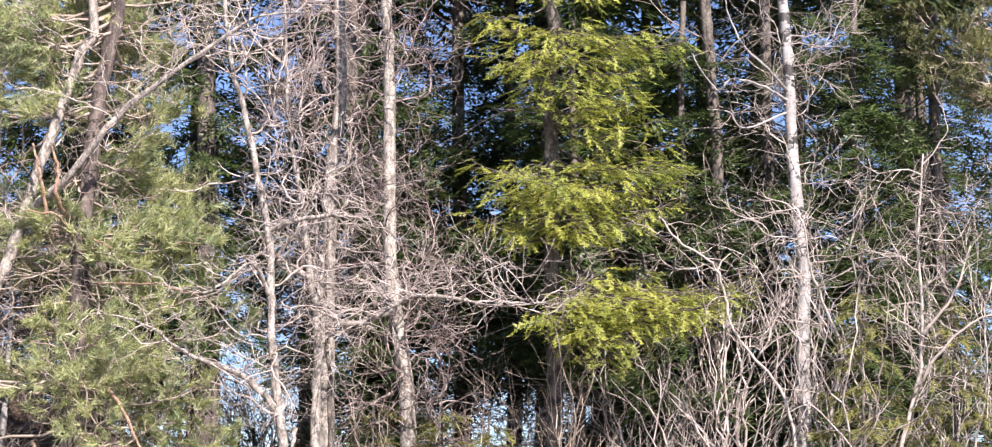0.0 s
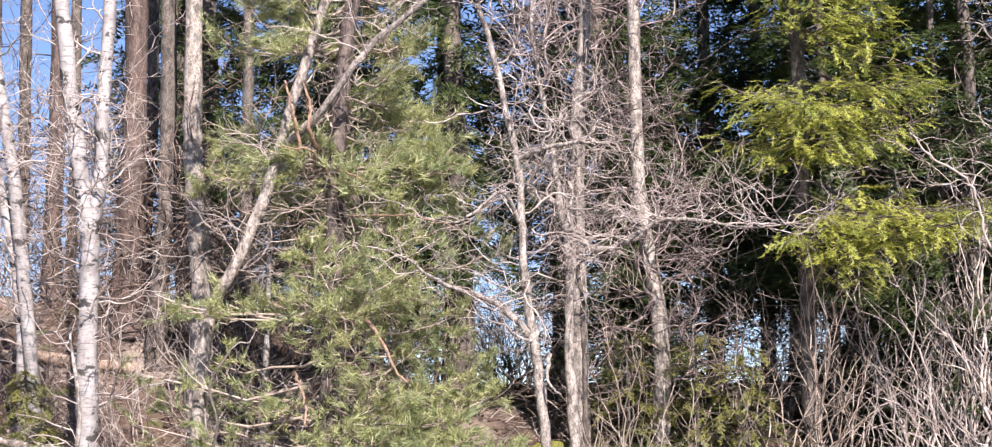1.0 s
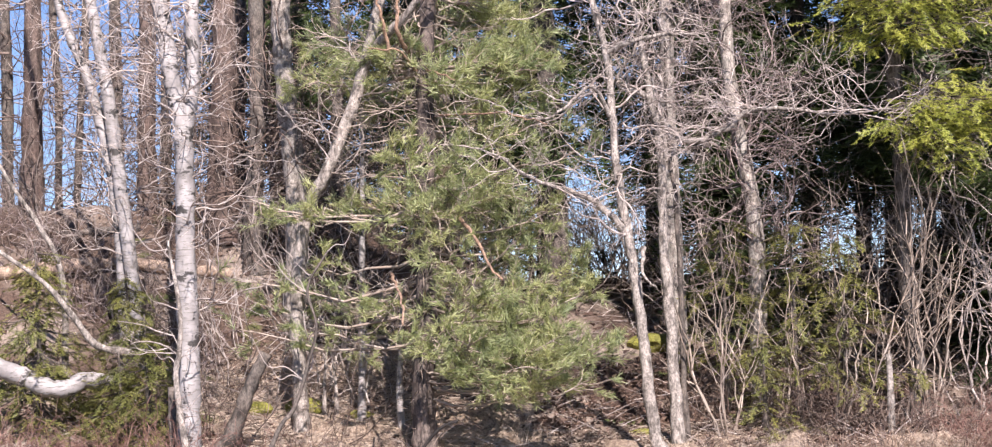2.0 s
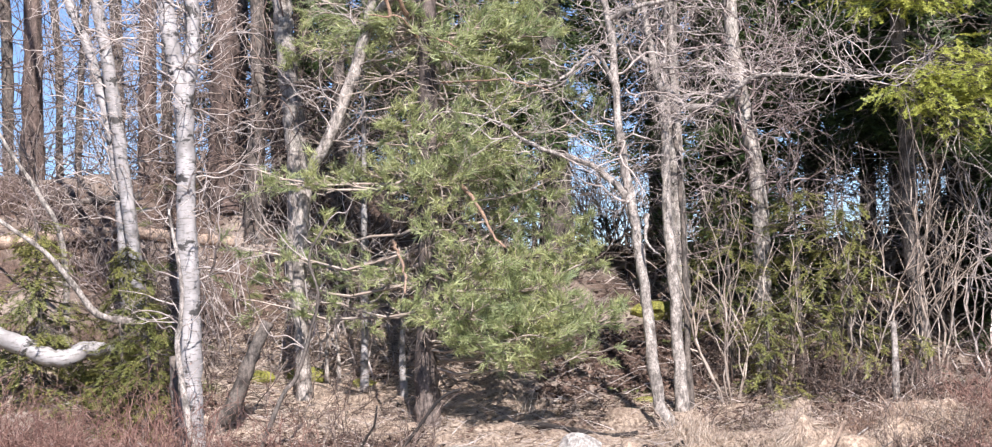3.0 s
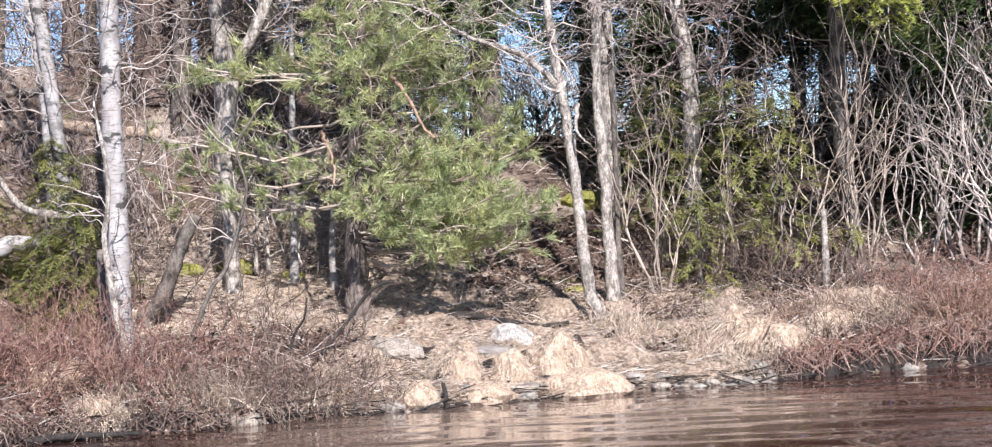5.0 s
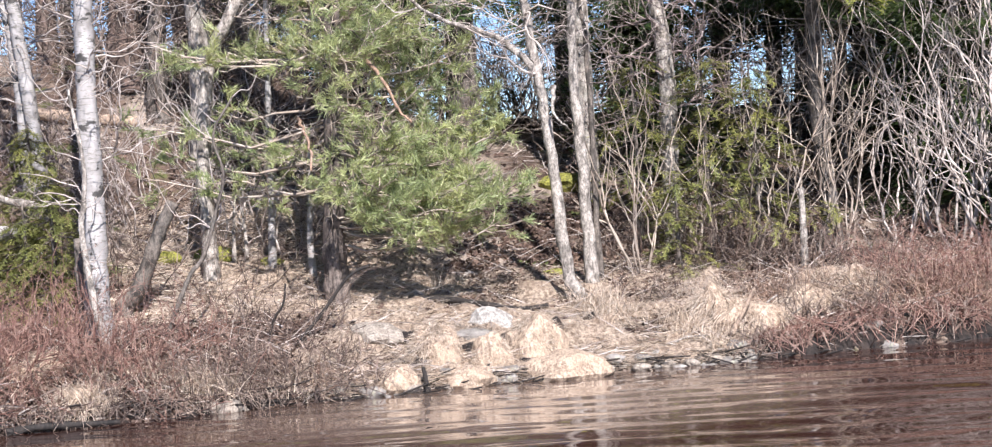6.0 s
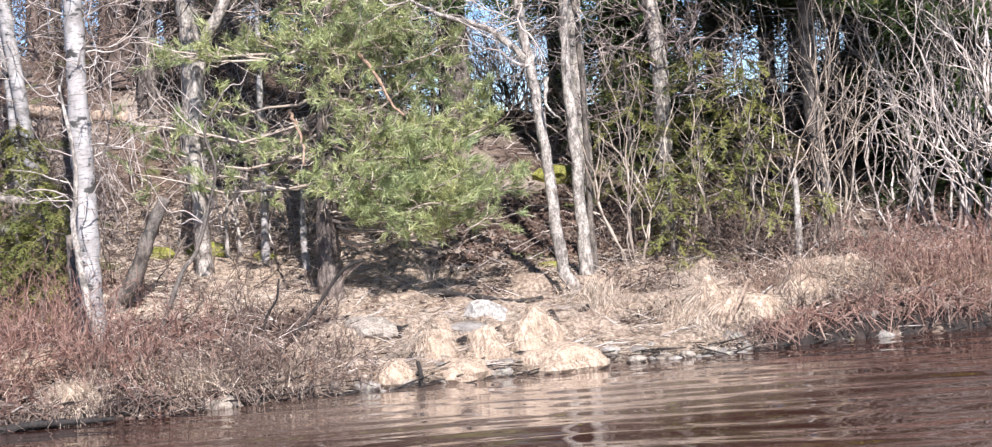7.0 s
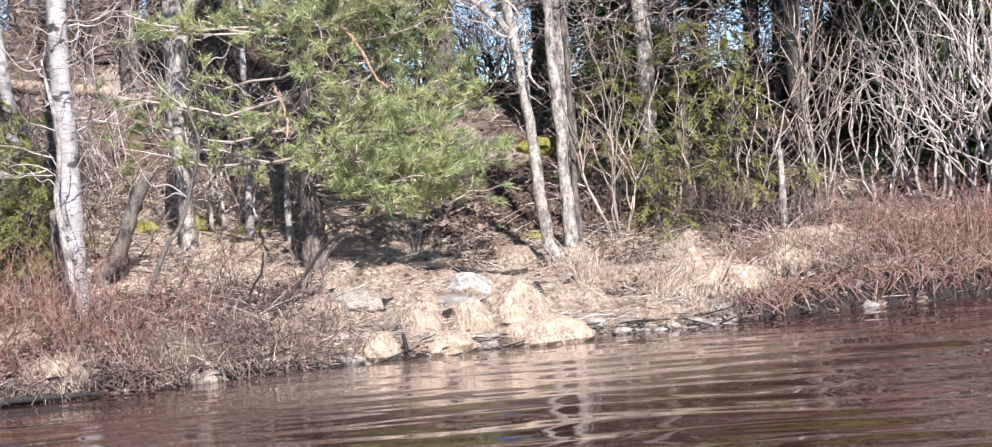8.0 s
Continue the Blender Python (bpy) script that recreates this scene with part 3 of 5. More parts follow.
# the silver birch at the water, forked at head height
main = rooted([(-3.33, 17.10, 0.76), (-3.31, 17.10, 1.48), (-3.31, 17.10, 2.30), (-3.29, 17.10, 3.30)])
fork = main[-1]
leafless("silver_birch", "white-barked birch forking into two stems beside the water", "tree",
         [(up_to([*main, (-3.37, 17.10, 3.79), (-3.43, 17.10, 4.36)], 9.0, -0.12), 0.099, 0.03),
          (up_to([fork, (-3.21, 17.15, 3.78), (-3.20, 17.20, 4.36)], 8.5, 0.05), 0.064, 0.025)],
         M_BIRCH, M_TWIG, [(0, 34, 0.25, 0.8, 1.0, 0.010, 2, 0.4), (1, 24, 0.1, 0.8, 1.0, 0.009, 2, 0.4)], "birches", 11)
leafless("silver_birch", "pair of slim white birch stems growing from one root", "tree",
         [(up_to(rooted([(-4.19, 19.20, 1.98), (-4.20, 19.20, 2.17), (-4.28, 19.20, 3.10), (-4.39, 19.20, 4.09), (-4.49, 19.20, 4.73)]), 9.0, -0.15), 0.072, 0.03),
          (up_to(rooted([(-4.31, 19.30, 1.79), (-4.32, 19.30, 2.37), (-4.39, 19.30, 3.31), (-4.60, 19.30, 4.21), (-4.80, 19.30, 4.76)]), 8.5, -0.25), 0.058, 0.03)],
         M_BIRCH, M_TWIG, [(0, 24, 0.3, 0.8, 0.9, 0.009, 2, 0.3), (1, 24, 0.3, 0.8, 0.9, 0.009, 2, 0.3)], "birches", 12)
# darker bark on this birch and the next puts their shade into the colour
leafless("silver_birch", "grey-white birch with a fine mesh of bare twigs", "tree",
         [(up_to(rooted([(1.53, 20.20, 1.73), (1.55, 20.20, 2.14), (1.53, 20.20, 2.74), (1.46, 20.20, 3.25), (1.37, 20.20, 4.02), (1.35, 20.20, 5.67), (1.32, 20.20, 6.47)]), 9.5, -0.03), 0.091, 0.03)],
         M_LICHEN_SHADE, M_TWIG_BIRCH, [(0, 46, 0.2, 0.8, 1.35, 0.012, 3, 0.45)], "birches", 13)
leafless("silver_birch", "birch with shaded grey-white bark behind the alders", "tree",
         [(up_to(rooted([(0.82, 21.50, 3.67), (0.84, 21.50, 4.43), (0.87, 21.50, 5.09), (0.95, 21.50, 5.92), (0.92, 21.50, 6.77)]), 9.5, 0.0), 0.097, 0.04)],
         M_LICHEN_SHADE, M_TWIG_BIRCH, [(0, 36, 0.25, 0.8, 1.35, 0.012, 3, 0.45)], "birches", 14)
leafless("silver_birch", "tall straight birch with pale banded bark", "tree",
         [(up_to(rooted([(5.48, 20.60, 2.89), (5.49, 20.60, 3.37), (5.51, 20.60, 3.95), (5.45, 20.60, 4.65), (5.41, 20.60, 5.41), (5.40, 20.60, 5.96), (5.35, 20.60, 6.67)]), 9.5, -0.05), 0.080, 0.04),
          ([(5.40, 20.60, 5.77), (5.11, 20.30, 5.95), (4.86, 20.20, 6.13), (4.70, 20.20, 6.45), (4.65, 20.20, 6.78)], 0.016, 0.006),
          ([(5.40, 20.60, 5.68), (5.04, 20.30, 5.78), (4.72, 20.20, 5.82), (4.56, 20.10, 5.68), (4.35, 20.00, 5.88), (4.29, 20.00, 6.02)], 0.015, 0.005),
          ([(5.40, 20.60, 5.58), (4.84, 20.20, 5.33), (4.66, 20.10, 5.47), (4.43, 20.00, 5.47)], 0.013, 0.005)],
         M_BIRCH, M_TWIG, [(0, 34, 0.3, 0.75, 1.0, 0.009, 2, 0.3)], "birches", 15)

# alders
leafless("alder", "slender grey alder with crooked limbs, bent at its foot", "tree",
         [(up_to(rooted([(0.62, 18.28, 0.44), (0.53, 18.30, 0.55), (0.46, 18.30, 0.70), (0.41, 18.30, 1.35), (0.37, 18.30, 1.90), (0.32, 18.30, 2.36), (0.24, 18.30, 2.97), (0.22, 18.30, 3.52), (0.19, 18.30, 3.99), (-0.03, 18.30, 5.07), (-0.11, 18.20, 5.29), (-0.21, 18.20, 5.95)]), 6.9, 0.1), 0.055, 0.012),
          ([(0.33, 18.30, 2.41), (0.06, 18.20, 2.69), (-0.20, 18.10, 2.81), (-0.51, 18.00, 2.93), (-0.77, 17.90, 3.12), (-1.03, 17.80, 3.21)], 0.034, 0.006),
          ([(0.44, 18.30, 2.31), (0.42, 18.15, 2.08), (0.53, 18.10, 1.94)], 0.023, 0.005),
          ([(0.21, 18.30, 3.43), (0.06, 18.10, 3.69), (-0.17, 18.00, 3.53), (-0.35, 17.90, 3.42), (-0.75, 17.80, 3.49)], 0.021, 0.004),
          ([(0.19, 18.30, 3.99), (0.36, 18.20, 4.06), (0.63, 18.10, 4.10), (0.90, 18.00, 4.09), (1.12, 18.00, 3.99)], 0.028, 0.004)],
         M_ALDER, M_TWIG, [(0, 28, 0.4, 0.98, 1.1, 0.012, 3, 0.35), (1, 24, 0.1, 1.0, 0.7, 0.007, 2, 0.1), (3, 10, 0.2, 1, 0.6, 0.006, 2, 0.2), (4, 18, 0.2, 1, 0.8, 0.006, 2, 0.4)], "alders", 21, kink=0.006)
leafless("alder", "slender grey alder with long level limbs and dense bare twigs", "tree",
         [(up_to(rooted([(0.68, 18.80, 0.56), (0.66, 18.80, 1.33), (0.64, 18.80, 1.95), (0.63, 18.80, 2.61), (0.64, 18.80, 3.17), (0.58, 18.80, 3.60), (0.47, 18.80, 4.41), (0.37, 18.80, 4.98)]), 6.2, -0.05), 0.060, 0.01),
          ([(0.66, 18.80, 3.44), (0.89, 18.70, 3.23), (1.21, 18.60, 3.32), (1.49, 18.50, 3.48), (2.17, 18.40, 3.39), (2.61, 18.30, 3.40)], 0.033, 0.005),
          ([(0.58, 18.80, 3.65), (0.28, 18.70, 3.77), (0.41, 18.60, 4.01), (0.61, 18.60, 4.29)], 0.024, 0.004)],
         M_ALDER, M_TWIG, [(0, 28, 0.4, 0.98, 1.1, 0.012, 3, 0.3), (1, 44, 0.15, 1.0, 0.9, 0.007, 3, 0.25), (2, 14, 0.2, 1, 0.7, 0.006, 2, 0.3)], "alders", 22, kink=0.006)
# dark spruce bark on this alder paints the shaded stem's dimness
leafless("alder", "thin dim grey stem close behind an alder", "tree",
         [(rooted([(0.77, 19.20, 1.33), (0.77, 19.20, 1.75), (0.77, 19.20, 2.71), (0.72, 19.20, 3.4), (0.74, 19.20, 4.2)]), 0.034, 0.012)],
         M_SPRUCE_BARK, M_TWIG_BIRCH, [(0, 14, 0.4, 1, 0.6, 0.006, 2, 0.3)], "alders", 27, kink=0.006)
leafless("alder", "pale crooked bare limb of a leaning grey tree", "tree",
         [(rooted([(-2.63, 18.70, 1.15), (-2.64, 18.70, 1.90), (-2.53, 18.70, 2.70), (-2.29, 18.60, 3.16), (-2.05, 18.60, 3.71), (-1.73, 18.50, 4.70), (-1.45, 18.50, 5.55), (-1.35, 18.50, 5.99), (-1.7, 18.5, 8.5)]), 0.066, 0.03),
          ([(-1.83, 18.50, 4.18), (-1.49, 18.20, 4.44), (-1.13, 18.00, 4.88), (-0.73, 17.90, 5.21), (-0.29, 17.80, 5.52), (0.07, 17.80, 5.76), (0.52, 17.80, 5.82)], 0.041, 0.006)],
         M_ALDER, M_TWIG, [(0, 20, 0.4, 0.8, 0.9, 0.009, 3, 0.3), (1, 26, 0.3, 1, 0.9, 0.007, 3, 0.3)], "alders", 23, kink=0.006)

leafless("alder", "thin crooked pale stem twisting up among the bushes", "tree",
         [(rooted([(5.01, 19.20, 2.36), (4.60, 19.10, 3.04), (4.41, 19.00, 3.27), (4.33, 19.00, 3.62), (4.18, 18.90, 3.86), (3.88, 18.80, 4.03), (3.69, 18.70, 4.23)]), 0.022, 0.008)],
         M_TWIG, M_TWIG, [(0, 22, 0.15, 1.0, 0.6, 0.007, 2, 0.2)], "alders", 24, kink=0.01)
leafless("alder", "thin crooked pale stem at the wood's edge", "tree",
         [(rooted([(5.39, 19.30, 2.32), (5.48, 19.20, 3.05), (5.27, 19.10, 3.56), (5.14, 19.00, 3.87), (5.07, 18.90, 4.21), (4.97, 18.90, 4.40)]), 0.024, 0.008)],
         M_TWIG, M_TWIG, [(0, 22, 0.2, 1.0, 0.8, 0.007, 2, 0.3)], "alders", 25, kink=0.008)
leafless("alder", "pale many-forked stem spreading over a young spruce", "tree",
         [(rooted([(5.95, 19.00, 2.02), (6.15, 19.00, 2.85), (6.16, 18.90, 3.48), (6.14, 18.90, 4.12), (6.18, 18.80, 4.86)]), 0.028, 0.007),
          ([(6.09, 19.00, 2.65), (6.32, 18.80, 3.08), (6.59, 18.70, 3.32), (6.86, 18.60, 3.41)], 0.018, 0.006),
          ([(6.14, 18.90, 3.18), (6.40, 18.70, 3.56), (6.53, 18.60, 3.99)], 0.016, 0.005)],
         M_TWIG, M_TWIG, [(0, 26, 0.25, 1.0, 0.9, 0.008, 2, 0.4), (1, 10, 0.2, 1.0, 0.6, 0.006, 2, 0.3), (2, 10, 0.2, 1.0, 0.6, 0.006, 2, 0.4)], "alders", 26, kink=0.008)

# pines on the bank
p1 = rooted([(-1.51, 18.20, 0.75), (-1.50, 18.20, 1.25), (-1.45, 18.30, 1.85), (-1.47, 18.40, 2.59), (-1.41, 18.50, 3.34), (-1.40, 18.50, 3.86), (-1.30, 18.50, 5.04), (-1.20, 18.50, 5.61), (-1.14, 18.50, 5.99)])
def reach(trunk, tips, drop=0.25):
    line = spline(trunk, 8)
    out = []
    for x, y, z in tips:
        far_off = math.hypot(x - trunk[0][0], y - trunk[0][1])
        q = line[int(np.argmin(np.abs(line[:, 2] - (z - drop * far_off * 0.3))))]
        out.append((tuple(q), (x, y, z)))
    return out


def nearby(tips, seed):
    """More limb ends, a little off those given."""
    rng = random.Random(seed)
    return [(x + rng.gauss(0, 0.16), y + rng.gauss(0.05, 0.2), z + rng.gauss(0, 0.13)) for x, y, z in tips]


low_tips = [(-1.18, 17.20, 1.53), (-0.97, 17.00, 1.57), (-0.79, 17.50, 1.50), (-0.52, 17.10, 1.49), (-0.26, 17.00, 1.57), (-0.14, 17.50, 1.90), (-0.48, 18.20, 1.83), (-0.74, 18.00, 1.76), (-1.01, 18.00, 1.73), (-0.09, 17.20, 1.23), (0.17, 17.70, 1.54), (0.03, 17.30, 1.45), (-0.34, 17.10, 1.29), (-0.68, 17.00, 1.34), (-1.04, 17.20, 1.36), (-1.36, 18.20, 1.56), (-0.50, 18.10, 1.44), (-0.83, 18.00, 1.25), (-0.16, 18.00, 2.12), (-1.05, 17.20, 1.96), (-0.86, 17.30, 1.90), (-0.39, 17.80, 1.51), (-1.83, 18.10, 1.63)]
mid_tips = [(-2.42, 18.00, 2.05), (-2.89, 18.10, 1.75), (-2.96, 18.30, 1.97), (-2.32, 17.60, 1.70), (-2.61, 18.40, 2.39), (-2.85, 17.60, 2.83), (-2.73, 18.00, 2.79), (-2.15, 17.50, 2.72), (-1.99, 18.50, 2.81), (-1.76, 18.40, 2.82), (-1.53, 18.10, 2.73), (-1.34, 17.80, 2.74), (-1.17, 18.50, 2.94), (-0.94, 18.10, 2.74), (-0.70, 18.50, 2.55), (-0.44, 18.40, 2.45), (-0.72, 18.00, 2.82), (-1.15, 17.90, 2.61), (-0.30, 18.10, 2.67), (-3.00, 17.90, 2.20), (-2.31, 18.40, 1.96), (-1.79, 17.50, 1.92)]
high_tips = [(-1.70, 18.50, 4.06), (-2.35, 19.30, 4.34), (-1.15, 18.70, 4.01), (-2.54, 19.50, 4.13), (-0.49, 18.70, 3.98), (-0.43, 19.10, 3.49), (-0.98, 18.70, 3.53), (-2.12, 18.90, 4.04), (-1.03, 18.70, 4.75), (-0.75, 18.90, 4.07), (-0.39, 19.70, 4.38), (-1.18, 18.50, 3.82), (-1.90, 18.90, 5.29), (-1.68, 18.60, 5.04), (-0.87, 19.30, 4.55), (-0.61, 19.10, 3.80)]
top_tips = [(-1.91, 18.90, 5.77), (-2.13, 19.30, 5.56), (-1.33, 18.70, 5.79), (-1.65, 19.10, 6.02), (-1.98, 18.60, 5.94), (-0.95, 19.50, 5.73), (-1.02, 19.00, 5.92), (-0.69, 19.40, 5.27), (-2.21, 19.10, 5.81), (-1.22, 18.90, 6.38), (-1.85, 19.10, 6.51), (-0.81, 19.30, 6.44), (-2.52, 19.20, 6.22), (-1.56, 18.90, 6.76)]
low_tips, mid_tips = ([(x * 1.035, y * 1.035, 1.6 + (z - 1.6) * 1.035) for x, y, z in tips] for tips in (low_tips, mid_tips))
front_tips = [(-1.35, 17.70, 1.62), (-1.22, 17.75, 2.30), (-1.20, 17.90, 3.05), (-1.60, 17.95, 3.15), (-1.45, 17.80, 2.62)]
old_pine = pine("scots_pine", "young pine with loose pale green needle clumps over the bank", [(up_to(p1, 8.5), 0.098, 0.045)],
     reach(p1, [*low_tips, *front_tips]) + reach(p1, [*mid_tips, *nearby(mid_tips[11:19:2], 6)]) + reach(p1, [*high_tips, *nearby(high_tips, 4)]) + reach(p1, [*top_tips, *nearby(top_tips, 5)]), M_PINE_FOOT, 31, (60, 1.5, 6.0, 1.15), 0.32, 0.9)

for n, (pts, r0, r1) in enumerate((
        ([(-1.70, 18.40, 4.09), (-1.73, 18.30, 4.36), (-1.77, 18.30, 4.52), (-1.82, 18.30, 4.73)], 0.030, 0.016),
        ([(-1.53, 18.40, 4.11), (-1.61, 18.20, 4.28), (-1.59, 18.20, 4.50), (-1.66, 18.20, 4.69)], 0.034, 0.018),
        ([(-1.46, 18.50, 3.93), (-1.59, 18.20, 4.09), (-1.85, 18.10, 4.12)], 0.022, 0.010),
        ([(-1.38, 18.40, 3.94), (-1.24, 18.10, 3.87), (-1.10, 17.90, 3.78)], 0.020, 0.008),
        ([(-1.15, 18.30, 2.64), (-1.01, 17.80, 2.48), (-0.84, 17.30, 2.17), (-0.74, 17.20, 2.05)], 0.030, 0.018),
        ([(-1.74, 18.20, 2.17), (-1.64, 17.60, 2.05), (-1.58, 17.40, 1.89), (-1.58, 17.30, 1.72)], 0.026, 0.018),
        ([(-1.34, 18.50, 3.54), (-0.76, 17.90, 3.49), (-0.55, 17.80, 3.43), (-0.33, 17.70, 3.35)], 0.018, 0.008))):
    part("dead_limb", sweep(pts, 0.65 * r0, 0.5 * r1, 9, 0.1, 0.1, 90 + n, 8, 0.008), M_PINE_UPPER, old_pine, "broken orange-barked dead limb", smooth=True)

far_pine = rooted([(8.75, 22.4, 2.0), (8.7, 22.4, 4.0), (8.65, 22.3, 7.0), (8.7, 22.3, 9.5)])
pine("scots_pine", "pine with grey-green clumps on orange upper limbs", [(far_pine, 0.13, 0.05)],
     reach(far_pine, [(7.12, 21.60, 6.79), (7.40, 21.40, 6.58), (7.75, 21.60, 6.87), (7.31, 21.50, 6.34), (7.62, 21.30, 6.27), (7.07, 21.90, 6.59), (7.61, 21.60, 7.21), (7.35, 21.90, 7.22), (7.02, 22.00, 7.00), (7.59, 21.80, 6.14)], 1.0), M_PINE_UPPER, 33, (60, 2.5, 8.5, 1.3), leaf=M_PINE_SHADE)

# spruces in front
sun_trunk = rooted([(3.01, 20.10, 0.62), (2.96, 20.10, 1.47), (2.92, 20.10, 2.17), (2.94, 20.10, 3.08), (2.91, 20.10, 3.88), (2.91, 20.10, 5.11), (2.87, 20.10, 5.69), (2.90, 20.10, 6.49), (1.55, 20.1, 9.5)])
upper = [(2.45, 19.30, 6.13), (2.83, 19.10, 5.94), (3.28, 19.40, 6.12), (3.64, 19.70, 6.10), (2.54, 19.20, 5.70), (2.96, 19.00, 5.57), (3.45, 19.50, 5.74), (3.87, 19.80, 6.23), (2.19, 19.60, 6.24), (3.69, 19.70, 5.42), (3.16, 19.30, 5.38), (3.38, 19.40, 6.54), (2.64, 19.20, 6.57), (2.32, 19.00, 5.86), (3.58, 19.40, 5.57), (3.83, 19.60, 5.82), (4.07, 19.90, 6.15), (3.91, 19.80, 5.32), (3.48, 19.40, 5.16)]
middle = [(2.24, 19.20, 4.60), (2.50, 18.90, 4.55), (2.84, 18.90, 4.66), (3.15, 19.00, 4.58), (3.50, 19.30, 4.68), (3.92, 19.60, 4.89), (4.21, 20.00, 4.91), (3.00, 19.00, 4.24), (2.68, 18.80, 4.30), (3.35, 19.30, 4.28), (2.06, 19.40, 4.83), (3.81, 19.60, 4.43), (2.35, 18.90, 4.75), (3.24, 19.20, 4.87), (3.75, 19.50, 4.90), (4.11, 19.90, 4.74), (3.62, 19.40, 4.55)]
lower = [(3.10, 19.00, 3.65), (3.39, 19.00, 3.56), (3.71, 19.10, 3.47), (4.05, 19.30, 3.64), (4.44, 19.70, 3.74), (4.83, 20.00, 3.83), (2.96, 19.10, 3.46), (3.49, 19.00, 3.26), (3.94, 19.30, 3.34), (3.37, 19.40, 3.84), (3.79, 19.50, 3.81), (4.29, 19.50, 3.46), (3.08, 18.90, 3.30)]
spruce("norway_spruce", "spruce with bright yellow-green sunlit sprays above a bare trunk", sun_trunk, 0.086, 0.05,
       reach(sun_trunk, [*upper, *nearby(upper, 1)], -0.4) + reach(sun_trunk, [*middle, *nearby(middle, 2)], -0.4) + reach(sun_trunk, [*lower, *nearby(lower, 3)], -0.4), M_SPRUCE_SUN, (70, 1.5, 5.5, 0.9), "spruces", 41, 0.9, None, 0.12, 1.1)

# the dark wood behind
rngw = random.Random(7)
for x, y, r, h, out, z0, seed in ((1.3, 23.2, 0.14, 12.5, 1.15, 2.9, 101), (-0.42, 23.2, 0.15, 12, 0.85, 3.7, 102), (-1.7, 24.4, 0.13, 12, 1.1, 3.4, 118), (3.9, 23.6, 0.13, 12, 2.0, 3.5, 103), (5.7, 22.6, 0.14, 12.5, 2.3, 2.0, 104),
                              (3.1, 24.6, 0.15, 13, 1.5, 3.7, 105), (7.6, 22.6, 0.14, 12, 2.3, 1.4, 106), (4.9, 25.4, 0.15, 13, 2.2, 2.2, 107),
                              (6.7, 25.0, 0.15, 13, 2.2, 1.8, 110), (-2.0, 25.8, 0.15, 13, 1.7, 4.2, 111), (3.5, 22.3, 0.10, 9, 1.2, 3.4, 112), (1.5, 22.6, 0.08, 6.5, 0.8, 2.0, 115), (4.6, 21.9, 0.09, 7.0, 1.3, 1.2, 116), (6.3, 21.3, 0.09, 7.0, 1.3, 1.0, 117), (8.4, 25.5, 0.15, 13, 2.2, 1.6, 113), (-3.6, 27.0, 0.15, 13, 1.5, 5.0, 114), (0.75, 25.6, 0.12, 13, 1.4, 5.6, 119), (1.75, 26.0, 0.12, 13, 1.5, 4.4, 120), (2.45, 24.2, 0.11, 12, 1.2, 4.0, 121)):
    g = float(ground(x, y)) - 0.1
    tr = [(x, y, g), (x + 0.03, y, g + 2), (x - 0.04, y, g + 5), (x, y, h)]
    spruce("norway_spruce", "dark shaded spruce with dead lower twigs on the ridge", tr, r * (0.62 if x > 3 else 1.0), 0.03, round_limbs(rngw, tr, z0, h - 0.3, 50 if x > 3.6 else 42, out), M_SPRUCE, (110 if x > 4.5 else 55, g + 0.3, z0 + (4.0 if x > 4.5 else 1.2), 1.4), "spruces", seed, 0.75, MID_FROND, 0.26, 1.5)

# the next row of the wood, beyond the ridge
for n in range(10):
    x = (-4.2, -2.3, -0.6, 1.75, 3.9, 5.0, 6.0, 7.4, 8.6, 9.8, 11.0, 12.4)[n]
    y = 28.5 + 1.8 * math.sin(3.0 * n)
    g = float(ground(x, y)) - 0.1
    tr = [(x, y, g), (x + 0.03, y, g + 2), (x - 0.04, y, g + 5), (x, y, 14.0)]
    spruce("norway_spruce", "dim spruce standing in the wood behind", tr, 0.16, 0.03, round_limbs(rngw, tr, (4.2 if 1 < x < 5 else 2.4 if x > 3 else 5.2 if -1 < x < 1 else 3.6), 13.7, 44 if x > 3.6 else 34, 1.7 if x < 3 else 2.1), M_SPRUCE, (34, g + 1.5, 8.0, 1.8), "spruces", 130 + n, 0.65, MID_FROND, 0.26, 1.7)

